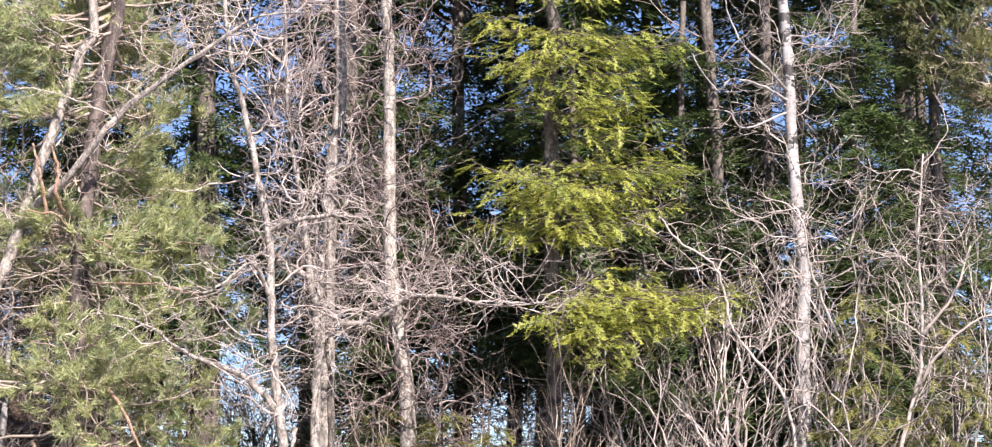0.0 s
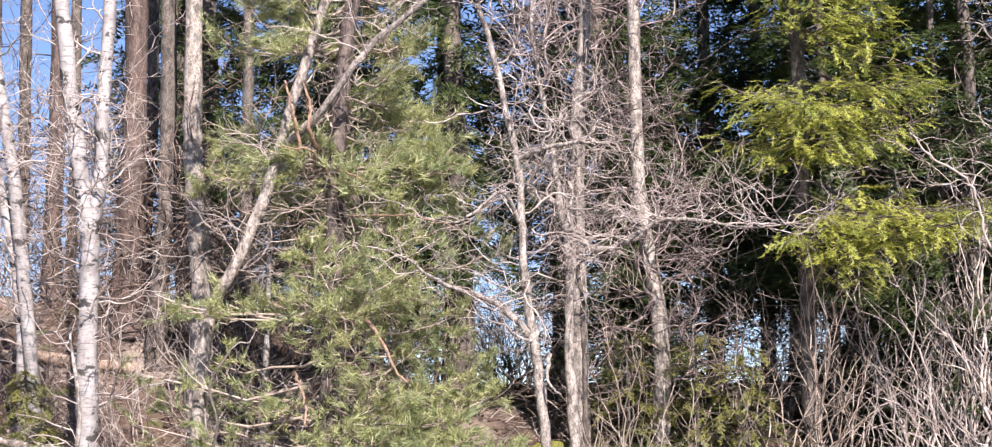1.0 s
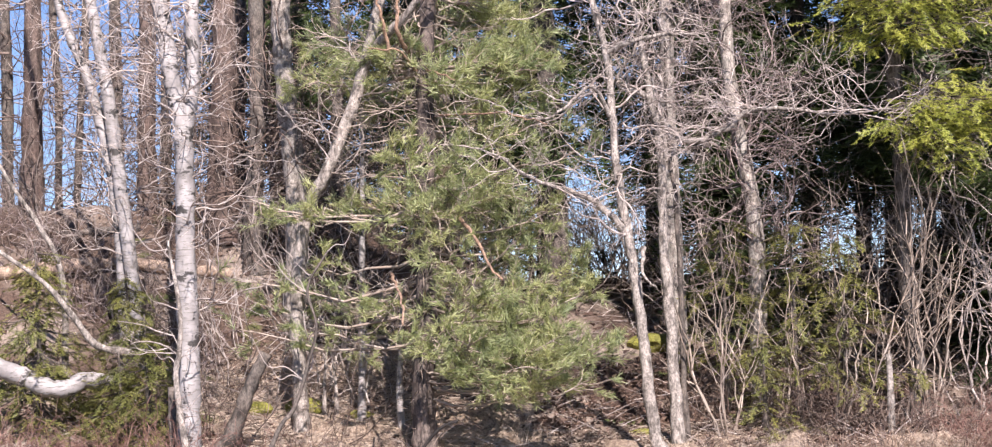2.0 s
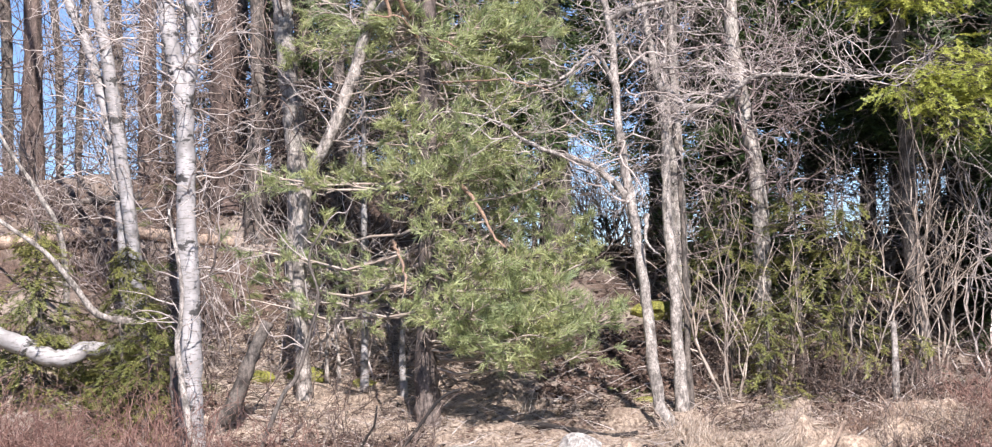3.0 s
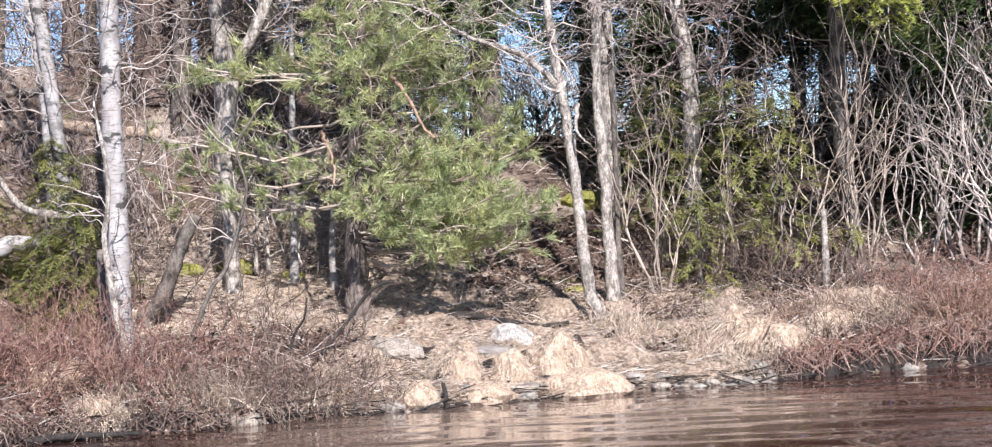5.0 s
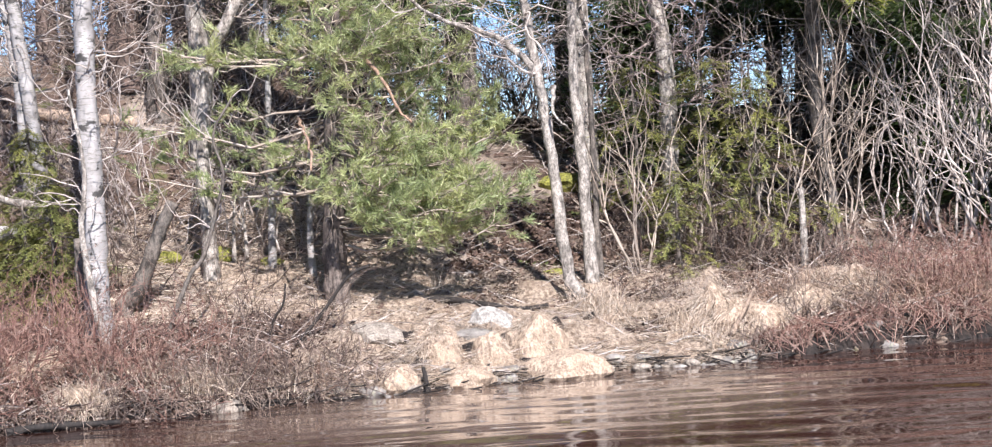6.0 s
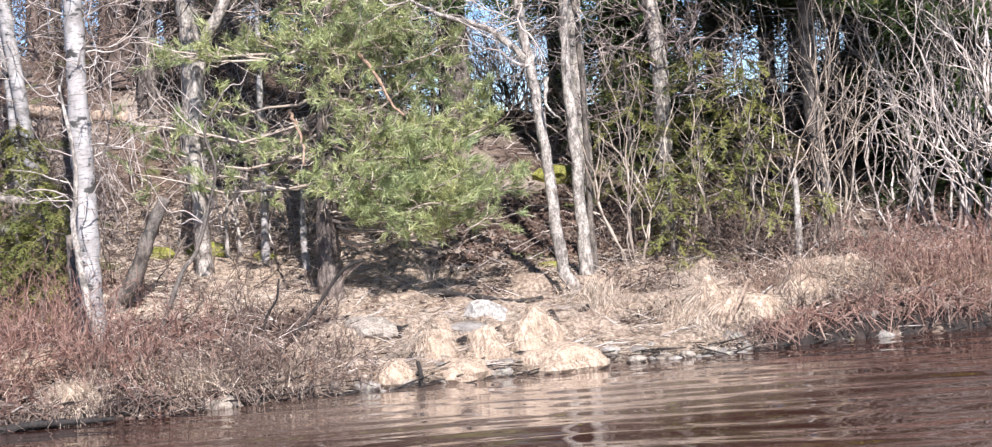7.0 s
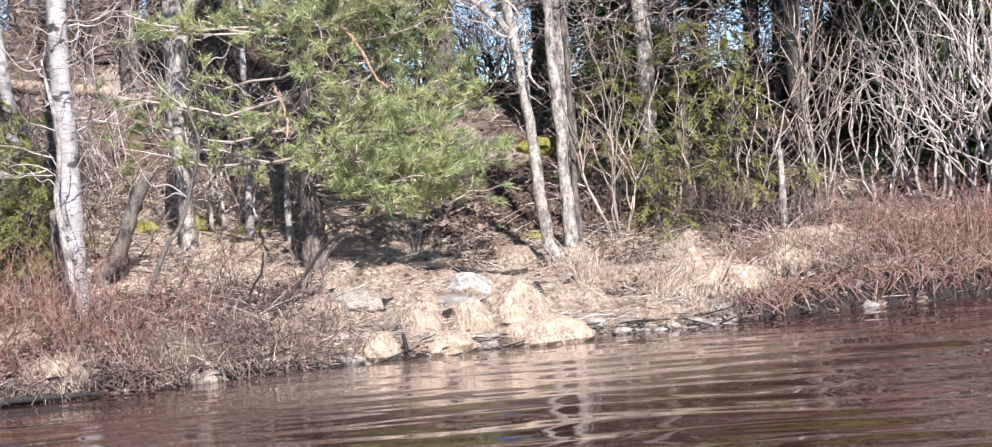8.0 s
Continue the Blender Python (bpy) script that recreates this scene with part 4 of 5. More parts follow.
# trunks on the ridge
for n, (pts, w, mat, text) in enumerate((
        ([(-6.12, 23.00, 3.15), (-6.07, 23.00, 4.21), (-6.03, 23.00, 5.15)], 40, M_PINE_BARK, "straight reddish-brown pine trunk on the ridge"),
        ([(-5.37, 24.00, 3.48), (-5.35, 24.00, 4.58), (-5.34, 24.00, 5.50)], 25, M_SPRUCE_BARK, "thin dark spruce trunk on the ridge"),
        ([(-4.83, 23.00, 3.27), (-4.80, 23.00, 4.26), (-4.76, 23.00, 5.32)], 35, M_PINE_BARK, "straight brown pine trunk on the ridge"),
        ([(-3.91, 22.50, 3.25), (-3.88, 22.50, 4.05), (-3.83, 22.50, 4.85)], 56, M_PINE_BARK, "broad furrowed pine trunk on the ridge"),
        ([(-3.49, 21.80, 2.69), (-3.44, 21.80, 3.52), (-3.38, 21.80, 4.35)], 36, M_SPRUCE_BARK, "dark spruce trunk in the shade"),
        ([(-2.96, 21.00, 1.20), (-2.96, 21.00, 1.94), (-2.92, 21.00, 3.00), (-2.95, 21.00, 3.59), (-3.00, 21.00, 4.39), (-3.00, 21.00, 4.93)], 42, M_LICHEN_SHADE, "grey lichen-covered spruce trunk"),
        ([(-6.18, 24.50, 3.55), (-6.14, 24.50, 4.68), (-6.18, 24.50, 5.43)], 14, M_SPRUCE_BARK, "thin leaning trunk against the sky"),
        ([(-6.64, 24.00, 3.54), (-6.61, 24.00, 4.64), (-6.61, 24.00, 5.57)], 22, M_SPRUCE_BARK, "dark trunk at the end of the ridge"),
        ([(-5.75, 23.60, 3.29), (-5.68, 23.60, 4.25), (-5.58, 23.60, 5.45)], 13, M_SPRUCE_BARK, "thin bent trunk against the sky"),
        ([(-4.79, 23.80, 3.26), (-4.75, 23.80, 4.22), (-4.72, 23.80, 5.44)], 20, M_SPRUCE_BARK, "slim dark trunk on the ridge"),
        ([(-3.89, 23.40, 2.95), (-3.86, 23.40, 4.14), (-3.79, 23.40, 5.33)], 24, M_SPRUCE_BARK, "slim dark trunk on the ridge"),
        ([(-2.76, 22.80, 2.41), (-2.70, 22.80, 3.73), (-2.66, 22.80, 5.18)], 22, M_SPRUCE_BARK, "slim dark trunk behind the pine"),
        ([(1.17, 22.60, 1.55), (1.20, 22.60, 2.68), (1.20, 22.60, 3.81), (1.13, 22.60, 5.57), (1.09, 22.60, 6.74)], 34, M_SPRUCE_BARK, "dark spruce trunk in deep shade"),
        ([(4.86, 21.80, 3.07), (4.87, 21.80, 3.97), (4.92, 21.80, 5.21), (4.85, 21.80, 6.42), (4.82, 21.80, 6.95)], 27, M_SPRUCE_BARK, "grey spruce trunk behind the bright spruce"))):
    line = up_to(rooted(pts), 11.0)
    leafless("trunk_tree", text, "tree", [(line, w * pts[0][1] * 1.3e-4, 0.05)], mat, M_TWIG_BROWN if n < 12 else M_TWIG_DARK, [(0, 30 if n in (0, 1, 2, 6, 7, 8) else 42, 0.08, 0.72 if n in (0, 1, 2, 6, 7, 8) else 0.62, 1.5, 0.010, 2, 0.0)], "ridge trees", 50 + n, step=0.14)


# ---------------------------------------------------------------- undergrowth
def shrub(name, label, base, height, spread, count, twig_mat, seed, r=0.009, level=3, group="", wig=0.16, kids=0.4, sweep_to=(0, 0), step=0.08, whole=False):
    """A bare bush: stems fanning out of one root, each forking into twigs."""
    rng = random.Random(seed)
    tall = height > 1.8
    step = 0.13 if tall else step
    x, y, z = base
    base = (x, y, float(ground(x, y)) - 0.03)
    bush = None if whole else thing(name, base, label, "shrub", group)
    every = []
    for _ in range(count):
        a, k = rng.uniform(0, 2 * math.pi), rng.random() ** 0.6
        foot = (base[0] + math.cos(a) * k * spread * 0.22, base[1] + math.sin(a) * k * spread * 0.22, base[2])
        segs = []
        way = (math.cos(a) * k * spread / height + sweep_to[0], math.sin(a) * k * spread / height + sweep_to[1], 1.0)
        grow(segs, [], rng, foot, way, height * rng.uniform(0.6, 1.15), r * rng.uniform(0.6, 1.2), level, wig * (0.9 if tall else 1.45), 0.035 if tall else 0.02, kids * (1.2 if tall else 1.0), 0.6 if tall else 0.65, 0.5, step, 0.0016 + (0.09 if tall else 0.13) * r, 1.4 * wig if tall else 0.0)
        every += segs
        if not whole:
            part("stem", tubes(segs), twig_mat, bush)
    if whole:
        bush = lone(name, tubes(every), twig_mat, base, label, "shrub", group)
    return bush


def young_spruce(label, base, height, reach_out, seed, mat, limbs=34, low=0.0, dense=0.7):
    rng = random.Random(seed)
    x, y, _ = base
    g = float(ground(x, y)) - 0.05
    tr = [(x, y, g), (x + 0.01, y, g + height * 0.5), (x, y, g + height)]
    return spruce("young_spruce", label, tr, 0.03, 0.006, round_limbs(rng, tr, g + 0.12 + low, g + height - 0.05, limbs, reach_out), mat, (), "young spruces", seed, dense, None, 0.17)


shrub("grey_shrub", "tall grey many-stemmed bush without leaves", (4.15, 20.42, 0.67), 3.5, 1.2, 10, M_TWIG, 201, 0.022, 3, "tall bushes", 0.12, 0.30)
shrub("grey_shrub", "grey bush with forked, wandering bare stems", (4.46, 20.04, 0.55), 3.3, 0.9, 6, M_TWIG, 202, 0.022, 3, "tall bushes", 0.13, 0.36)
shrub("grey_shrub", "grey bush with forked, wandering bare stems", (3.53, 19.92, 0.58), 2.2, 0.9, 5, M_TWIG, 203, 0.016, 3, "tall bushes", 0.15, 0.36)
shrub("grey_shrub", "pale thin-stemmed bush beside the alders", (1.18, 19.30, 0.60), 1.9, 0.6, 7, M_TWIG_TAN, 204, 0.013, 2, "tall bushes", 0.10, 0.35)
shrub("grey_shrub", "pale thin-stemmed bush on the slope", (1.66, 19.64, 0.65), 2.0, 0.8, 5, M_TWIG_TAN, 205, 0.013, 2, "tall bushes", 0.10, 0.4)
shrub("grey_shrub", "pale thin-stemmed bush on the slope", (2.15, 19.62, 0.61), 2.1, 0.9, 5, M_TWIG_TAN, 206, 0.013, 2, "tall bushes", 0.10, 0.4)
shrub("grey_shrub", "pale thin-stemmed bush on the slope", (2.66, 19.78, 0.61), 2.3, 0.8, 5, M_TWIG_TAN, 207, 0.013, 2, "tall bushes", 0.10, 0.4)
shrub("tawny_shrub", "tawny bush with dense upright shoots", (3.05, 20.02, 0.64), 2.9, 0.9, 7, M_TWIG_TAN, 208, 0.013, 3, "tall bushes", 0.1, 0.30)
for n in range(5):
    x = 4.75 + 0.72 * n
    shrub("grey_shrub", "tall leafless bush at the wood's edge", (x, 19.4 + 0.5 * math.sin(3.1 * n), 0), 3.9 + 0.5 * math.sin(2.3 * n), 1.2, 5, M_TWIG, 220 + n, 0.019, 3, "tall bushes", 0.12, 0.24)
for n in range(10):
    x = -5.4 + 3.2 * ((n * 0.618) % 1.0)
    y = float(shore(x)) + 2.6 + 2.4 * ((n * 0.377) % 1.0)
    shrub("brown_shrub", "thin bare brown brush on the sunlit slope", (x, y, 0), 0.7 + 0.7 * ((n * 0.71) % 1.0), 0.9, 8, M_TWIG_BROWN, 540 + n, 0.006, 2, "slope bushes", 0.2, 0.55, step=0.1, whole=True)
for n in range(18):
    x = -6.6 + 3.4 * ((n * 0.618) % 1.0)
    y = 19.3 + 2.6 * ((n * 0.377) % 1.0)
    shrub("brown_shrub", "matted brown brush of fine bare twigs", (x, y, 0), 0.7 + 0.6 * ((n * 0.71) % 1.0), 1.1, 11, M_TWIG_BIRCH if n % 2 else M_TWIG_BROWN, 740 + n, 0.007, 2, "slope bushes", 0.24, 0.55, step=0.1, whole=True)
for n in range(12):
    x = -6.0 + 0.50 * n
    y = 21.6 + 1.6 * math.sin(5.3 * n + 1)
    shrub("brown_shrub", "tangle of thin brown bare twigs on the slope", (x, y, 0), 1.2 + 0.5 * math.sin(2.9 * n), 0.9, 8, M_TWIG_DARK, 240 + n, 0.008, 2, "slope bushes", 0.2, 0.6, step=0.11, whole=True)
for n in range(18):
    x = -6.6 + 0.62 * n
    shrub("brown_shrub", "dim tangle of bare brush on the ridge", (x, 23.4 + 1.0 * math.sin(4.1 * n), 0), 1.9 + 0.7 * math.sin(3.7 * n), 1.2, 9, M_TWIG_DARK, 260 + n, 0.010, 2, "ridge bushes", 0.2, 0.6, step=0.12, whole=True)
for n, p in enumerate(((-3.48, 19.60, 1.22), (-3.33, 20.20, 1.19), (-2.97, 19.40, 1.19), (-2.91, 20.40, 1.15), (-2.59, 19.80, 1.15), (-2.39, 20.30, 1.11), (-2.08, 19.60, 1.11), (-1.90, 20.20, 1.08))):
    shrub("grey_shrub", "grey thicket of fine bare twigs behind the pine", p, 1.5 + 0.5 * math.sin(2.7 * n), 0.9, 6, M_TWIG, 270 + n, 0.010, 3, "slope bushes", 0.16, 0.36, step=0.1, whole=True)
for n, p in enumerate(((-0.07, 25.40, 2.43), (0.38, 25.20, 2.39), (0.16, 26.00, 2.43), (0.12, 24.60, 2.39))):
    shrub("brown_shrub", "dim tangle of bare brush on the ridge", p, 1.2 + 0.3 * n, 0.9, 10, M_TWIG_DARK, 290 + n, 0.012, 3, "ridge bushes", 0.2, 0.6, step=0.1, whole=True)
for n in range(18):
    x = 0.85 + 2.7 * ((n * 0.618) % 1.0)
    shrub("brown_shrub", "dim tangle of brown twigs at the thicket's foot", (x, float(shore(x)) + 1.7 + 1.7 * ((n * 0.377) % 1.0), 0), 0.5 + 0.4 * ((n * 0.71) % 1.0), 0.9, 12, M_TWIG_BROWN, 770 + n, 0.006, 2, "slope bushes", 0.26, 0.5, step=0.09, whole=True)
for n in range(16):
    x = 1.0 + 1.5 * ((n * 0.618) % 1.0)
    shrub("brown_shrub", "low tangle of brown twigs on the bank", (x, float(shore(x)) + 0.75 + 1.1 * ((n * 0.377) % 1.0), 0), 0.24 + 0.2 * ((n * 0.71) % 1.0), 0.7, 13, M_TWIG_BROWN if n % 3 else M_TWIG_TAN, 960 + n, 0.006, 2, "slope bushes", 0.3, 0.55, whole=True)
# low growth along the water: reddish at both ends, brown in between
def brush(x):
    return M_TWIG_RED if x < -3.0 or x > 3.2 or (x < -2.1 and int(37 * x) % 2) else M_TWIG_BROWN


for n in range(56):
    t = n / 56
    x = -5.6 + 4.4 * t if n % 2 else 2.3 + 4.4 * t
    s = 0.35 + 1.7 * abs(math.sin(7.7 * n + 0.4)) if n % 2 else 0.35 + 1.1 * abs(math.sin(5.9 * n))
    if 1.8 < x < 3.4 and n % 4:
        continue
    shrub("reddish_shrub", "low bush of fine reddish twigs by the water", (x, float(shore(x)) + s, 0), 0.58 + 0.2 * math.sin(3.3 * n), 0.7, 14, brush(x), 300 + n, 0.006, 2, "waterside bushes", 0.24, 0.5, whole=True)
for n in range(26):
    x = -5.4 + 3.9 * ((n * 0.618) % 1.0)
    s = 0.25 + 1.5 * ((n * 0.377) % 1.0)
    shrub("reddish_shrub", "low dense bush of dark reddish twigs by the water", (x, float(shore(x)) + s, 0), 0.5 + 0.3 * ((n * 0.71) % 1.0), 0.75, 14, brush(x), 500 + n, 0.006, 2, "waterside bushes", 0.26, 0.55, whole=True)
for n in range(50):
    x = -5.0 + 3.6 * ((n * 0.618) % 1.0) if n % 2 else 2.0 + 4.0 * ((n * 0.618) % 1.0)
    shrub("reddish_shrub", "tangle of dark reddish twigs leaning over the water", (x, float(shore(x)) + 0.12 + 0.2 * ((n * 0.377) % 1.0), 0), 0.34 + 0.15 * ((n * 0.71) % 1.0), 0.6, 12, brush(x), 580 + n, 0.005, 2, "waterside bushes", 0.26, 0.5, (0, -0.5), whole=True)
for n in range(44):
    x = 2.9 + 4.2 * ((n * 0.618) % 1.0)
    shrub("reddish_shrub", "dark reddish twigs crowding over the bank's edge", (x, float(shore(x)) + 0.1 + 0.9 * ((n * 0.377) % 1.0), 0), 0.4 + 0.25 * ((n * 0.71) % 1.0), 0.6, 13, M_TWIG_RED, 640 + n, 0.007, 2, "waterside bushes", 0.26, 0.5, (-0.1, -0.45), whole=True)
for n in range(28):
    x = -5.8 + 2.1 * ((n * 0.618) % 1.0)
    shrub("reddish_shrub", "dark reddish twigs under the birches", (x, float(shore(x)) + 1.0 + 1.6 * ((n * 0.377) % 1.0), 0), 0.6 + 0.3 * ((n * 0.71) % 1.0), 0.7, 14, M_TWIG_RED, 700 + n, 0.007, 2, "waterside bushes", 0.22, 0.5, whole=True)
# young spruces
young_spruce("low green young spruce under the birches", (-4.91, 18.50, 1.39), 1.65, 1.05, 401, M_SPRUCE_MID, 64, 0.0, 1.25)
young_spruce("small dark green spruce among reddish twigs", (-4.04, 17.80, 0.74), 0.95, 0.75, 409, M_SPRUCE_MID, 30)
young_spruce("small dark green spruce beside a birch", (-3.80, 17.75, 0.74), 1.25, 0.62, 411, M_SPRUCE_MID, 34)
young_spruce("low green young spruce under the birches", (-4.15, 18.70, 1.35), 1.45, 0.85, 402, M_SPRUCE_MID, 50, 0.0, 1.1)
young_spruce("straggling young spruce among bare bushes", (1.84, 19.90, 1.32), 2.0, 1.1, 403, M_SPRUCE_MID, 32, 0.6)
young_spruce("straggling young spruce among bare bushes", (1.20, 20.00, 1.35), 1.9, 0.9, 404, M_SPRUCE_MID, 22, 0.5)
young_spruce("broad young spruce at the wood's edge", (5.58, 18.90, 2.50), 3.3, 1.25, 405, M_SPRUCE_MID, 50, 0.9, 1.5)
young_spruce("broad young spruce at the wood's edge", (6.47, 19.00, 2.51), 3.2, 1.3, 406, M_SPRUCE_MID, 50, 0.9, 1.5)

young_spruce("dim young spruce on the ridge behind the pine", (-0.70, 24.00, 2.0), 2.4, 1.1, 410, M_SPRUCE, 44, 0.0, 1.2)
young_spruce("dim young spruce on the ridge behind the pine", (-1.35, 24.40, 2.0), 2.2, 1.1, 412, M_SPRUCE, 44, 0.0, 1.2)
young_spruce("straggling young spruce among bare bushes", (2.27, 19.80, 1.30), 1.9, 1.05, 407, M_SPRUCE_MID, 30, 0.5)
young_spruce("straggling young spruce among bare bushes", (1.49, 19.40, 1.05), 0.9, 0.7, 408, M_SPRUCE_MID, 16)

def rock(label, base, size, seed, group="stones on the bank", name="stone", mat=None):
    bm = bmesh.new()
    bmesh.ops.create_icosphere(bm, subdivisions=3, radius=1.0)
    off = Vector((seed * 3.7, seed * 1.3, 0))
    for v in bm.verts:
        n = v.co.normalized()
        k = 1 + 0.35 * noise.noise(n * 1.3 + off) + 0.12 * noise.noise(n * 3.5 + off)
        v.co = Vector((n.x * k * size[0], n.y * k * size[1], n.z * k * size[2]))
    me = bpy.data.meshes.new(name)
    bm.to_mesh(me)
    bm.free()
    me.materials.append(mat or M_STONE)
    ob = new(name, me)
    ob.location = base
    return tagged(ob, label, "peat" if name == "peat_clod" else "moss" if name == "moss" else "stone", group)


# saplings, stubs and dead wood
def stick(name, label, category, pts, r0, r1, mat, group="", seed=1, sides=9, knots=0.08):
    if name == "sapling":
        tree, rng, line = thing(name, pts[0], label, category, group), random.Random(seed), spline(pts, 8)
        part("trunk", sweep(pts, r0, r1, sides, 0.1, knots, seed), mat, tree, smooth=True)
        for _ in range(8):
            q, a, L = line[rng.randrange(len(line) // 3, len(line))], rng.uniform(0, 2 * math.pi), rng.uniform(0.2, 0.5)
            twig = [tuple(q + L * k * np.array([math.cos(a + 0.3 * k), math.sin(a + 0.3 * k), 0.5 + rng.gauss(0, 0.25)])) for k in (0.0, 0.35, 0.7, 1.0)]
            part("twig", sweep(twig, 0.0055, 0.002, 4, 0.0, 0.05, seed, 4), M_TWIG, tree)
        return tree
    return lone(name, sweep(pts, r0, r1, sides, 0.1, knots, seed), mat, pts[0], label, category, group, smooth=True)


stick("sapling", "thin white birch sapling stem", "tree", rooted([(-2.16, 19.20, 0.92), (-2.12, 19.20, 1.69), (-2.08, 19.20, 2.66), (-2.04, 19.20, 3.63), (-2.00, 19.20, 4.31)]), 0.041, 0.012, M_BIRCH, "saplings", 1)
stick("sapling", "thin curved birch sapling stem", "tree", rooted([(-1.78, 19.00, 0.82), (-1.78, 19.00, 1.20), (-1.74, 19.00, 1.77), (-1.76, 19.00, 2.06)]), 0.038, 0.012, M_BIRCH, "saplings", 2)
stick("sapling", "thin grey sapling stem", "tree", rooted([(-2.50, 19.20, 0.84), (-2.48, 19.20, 1.22), (-2.45, 19.20, 1.56)]), 0.026, 0.008, M_ALDER, "saplings", 3)
stick("sapling", "thin grey sapling stem", "tree", rooted([(-2.38, 19.20, 0.83), (-2.38, 19.20, 1.27), (-2.42, 19.20, 1.56)]), 0.024, 0.008, M_ALDER, "saplings", 4)
stick("sapling", "pale peeling shoot leaning before the birch", "tree", [(-3.17, 16.60, 0.41), (-3.27, 16.70, 0.74), (-3.36, 16.80, 1.34), (-3.33, 16.80, 1.57), (-3.31, 16.80, 1.91), (-3.41, 16.90, 2.48)], 0.034, 0.012, M_ALDER, "saplings", 5)
stick("sapling", "crooked dark sapling bent in the middle", "tree", [(-2.77, 17.00, 0.51), (-2.58, 17.00, 0.93), (-2.46, 17.10, 1.10), (-2.34, 17.10, 1.44), (-2.26, 17.10, 1.74), (-2.32, 17.10, 2.05), (-2.15, 17.10, 2.34)], 0.021, 0.008, M_SPRUCE_BARK, "saplings", 6)
stick("broken_stem", "dead broken trunk leaning on the slope", "dead wood", rooted([(-3.25, 17.80, 0.71), (-3.12, 17.80, 0.84), (-2.94, 17.80, 1.24), (-2.79, 17.80, 1.54)]), 0.080, 0.050, M_SPRUCE_BARK, "", 7)
stick("broken_stem", "dark rough stub close beside the birch", "dead wood", rooted([(-3.45, 17.20, 0.5), (-3.46, 17.20, 0.9), (-3.47, 17.22, 1.3)]), 0.062, 0.045, M_SPRUCE_BARK, "", 20)
stick("broken_stem", "pale snapped stem standing among bushes", "dead wood", rooted([(2.58, 19.10, 0.51), (2.59, 19.10, 0.92), (2.59, 19.10, 1.29)]), 0.037, 0.026, M_ALDER, "", 8)
stick("fallen_birch", "white fallen birch trunk propped over the brush", "dead wood", [(-5.79, 18.00, 1.67), (-5.06, 18.00, 1.49), (-4.78, 18.00, 1.35), (-4.55, 18.00, 1.31), (-4.42, 18.10, 1.37), (-4.23, 18.30, 1.34)], 0.088, 0.070, M_BIRCH, "", 9)
stick("fallen_tree", "grey fallen stem leaning into a young spruce", "dead wood", [(-4.04, 18.40, 1.58), (-4.34, 18.30, 1.67), (-4.49, 18.20, 1.89), (-4.71, 18.10, 2.20), (-5.02, 18.00, 2.46), (-5.48, 18.00, 2.76)], 0.036, 0.012, M_ALDER, "", 10)
stick("fallen_tree", "thin bare stem leaning at the wood's edge", "dead wood", rooted([(-4.80, 19.00, 2.29), (-5.00, 19.00, 2.78), (-5.28, 19.00, 3.23), (-5.55, 19.00, 3.78)]), 0.036, 0.012, M_ALDER, "", 11)
stick("log", "peeled orange-brown log lying along the ridge", "log", [(-6.36, 20.50, 2.40), (-5.80, 20.75, 2.43), (-4.83, 21.20, 2.50), (-4.22, 21.40, 2.42), (-3.64, 21.50, 2.35)], 0.070, 0.055, M_DEADWOOD, "logs", 12)
stick("log", "grey weathered log lying on the ridge", "log", [(-6.10, 21.9, 2.80), (-5.45, 22.1, 2.86), (-4.75, 22.2, 2.90)], 0.05, 0.04, M_SPRUCE_BARK, "logs", 13)
stick("log", "pale cut log end on the shaded ridge", "log", [(2.14, 23.00, 1.59), (2.71, 23.00, 1.60), (3.29, 23.10, 1.61)], 0.051, 0.045, M_DEADWOOD, "logs", 14)
stick("log", "peeled orange log behind the tall bushes", "log", [(5.38, 24.50, 1.87), (5.84, 24.60, 1.88), (6.63, 24.80, 1.87)], 0.053, 0.053, M_DEADWOOD, "logs", 15)
stick("dark_branch", "black wet-looking curved branch stuck in the bank", "dead wood", [(-1.76, 16.86, 0.35), (-1.55, 16.90, 0.57), (-1.39, 16.90, 0.77), (-1.27, 16.90, 0.89), (-1.14, 16.90, 0.94)], 0.016, 0.012, M_WET, "", 16)
stick("stake", "short black wet stake standing at the water", "dead wood", [(-0.70, 16.02, -0.05), (-0.71, 16.03, 0.08), (-0.73, 16.04, 0.19)], 0.026, 0.014, M_WET, "", 19)
stick("pale_stick", "bleached stick propped on the waterside grass", "dead wood", [(1.70, 17.20, 0.18), (1.80, 17.14, 0.36), (1.90, 17.10, 0.55)], 0.022, 0.014, M_DEADWOOD, "", 17)
stick("dark_branch", "thin black branch standing in the brown twigs", "dead wood", [(-1.99, 17.05, 0.36), (-1.93, 17.00, 0.55), (-1.84, 16.95, 0.68), (-1.81, 16.95, 0.84)], 0.013, 0.008, M_WET, "", 21)
stick("dark_branch", "black sodden branch lying along the waterline", "dead wood", [(-3.62, 14.93, 0.02), (-3.35, 14.98, 0.04), (-3.05, 15.06, 0.03), (-2.86, 15.16, 0.02)], 0.030, 0.016, M_WET, "", 22)
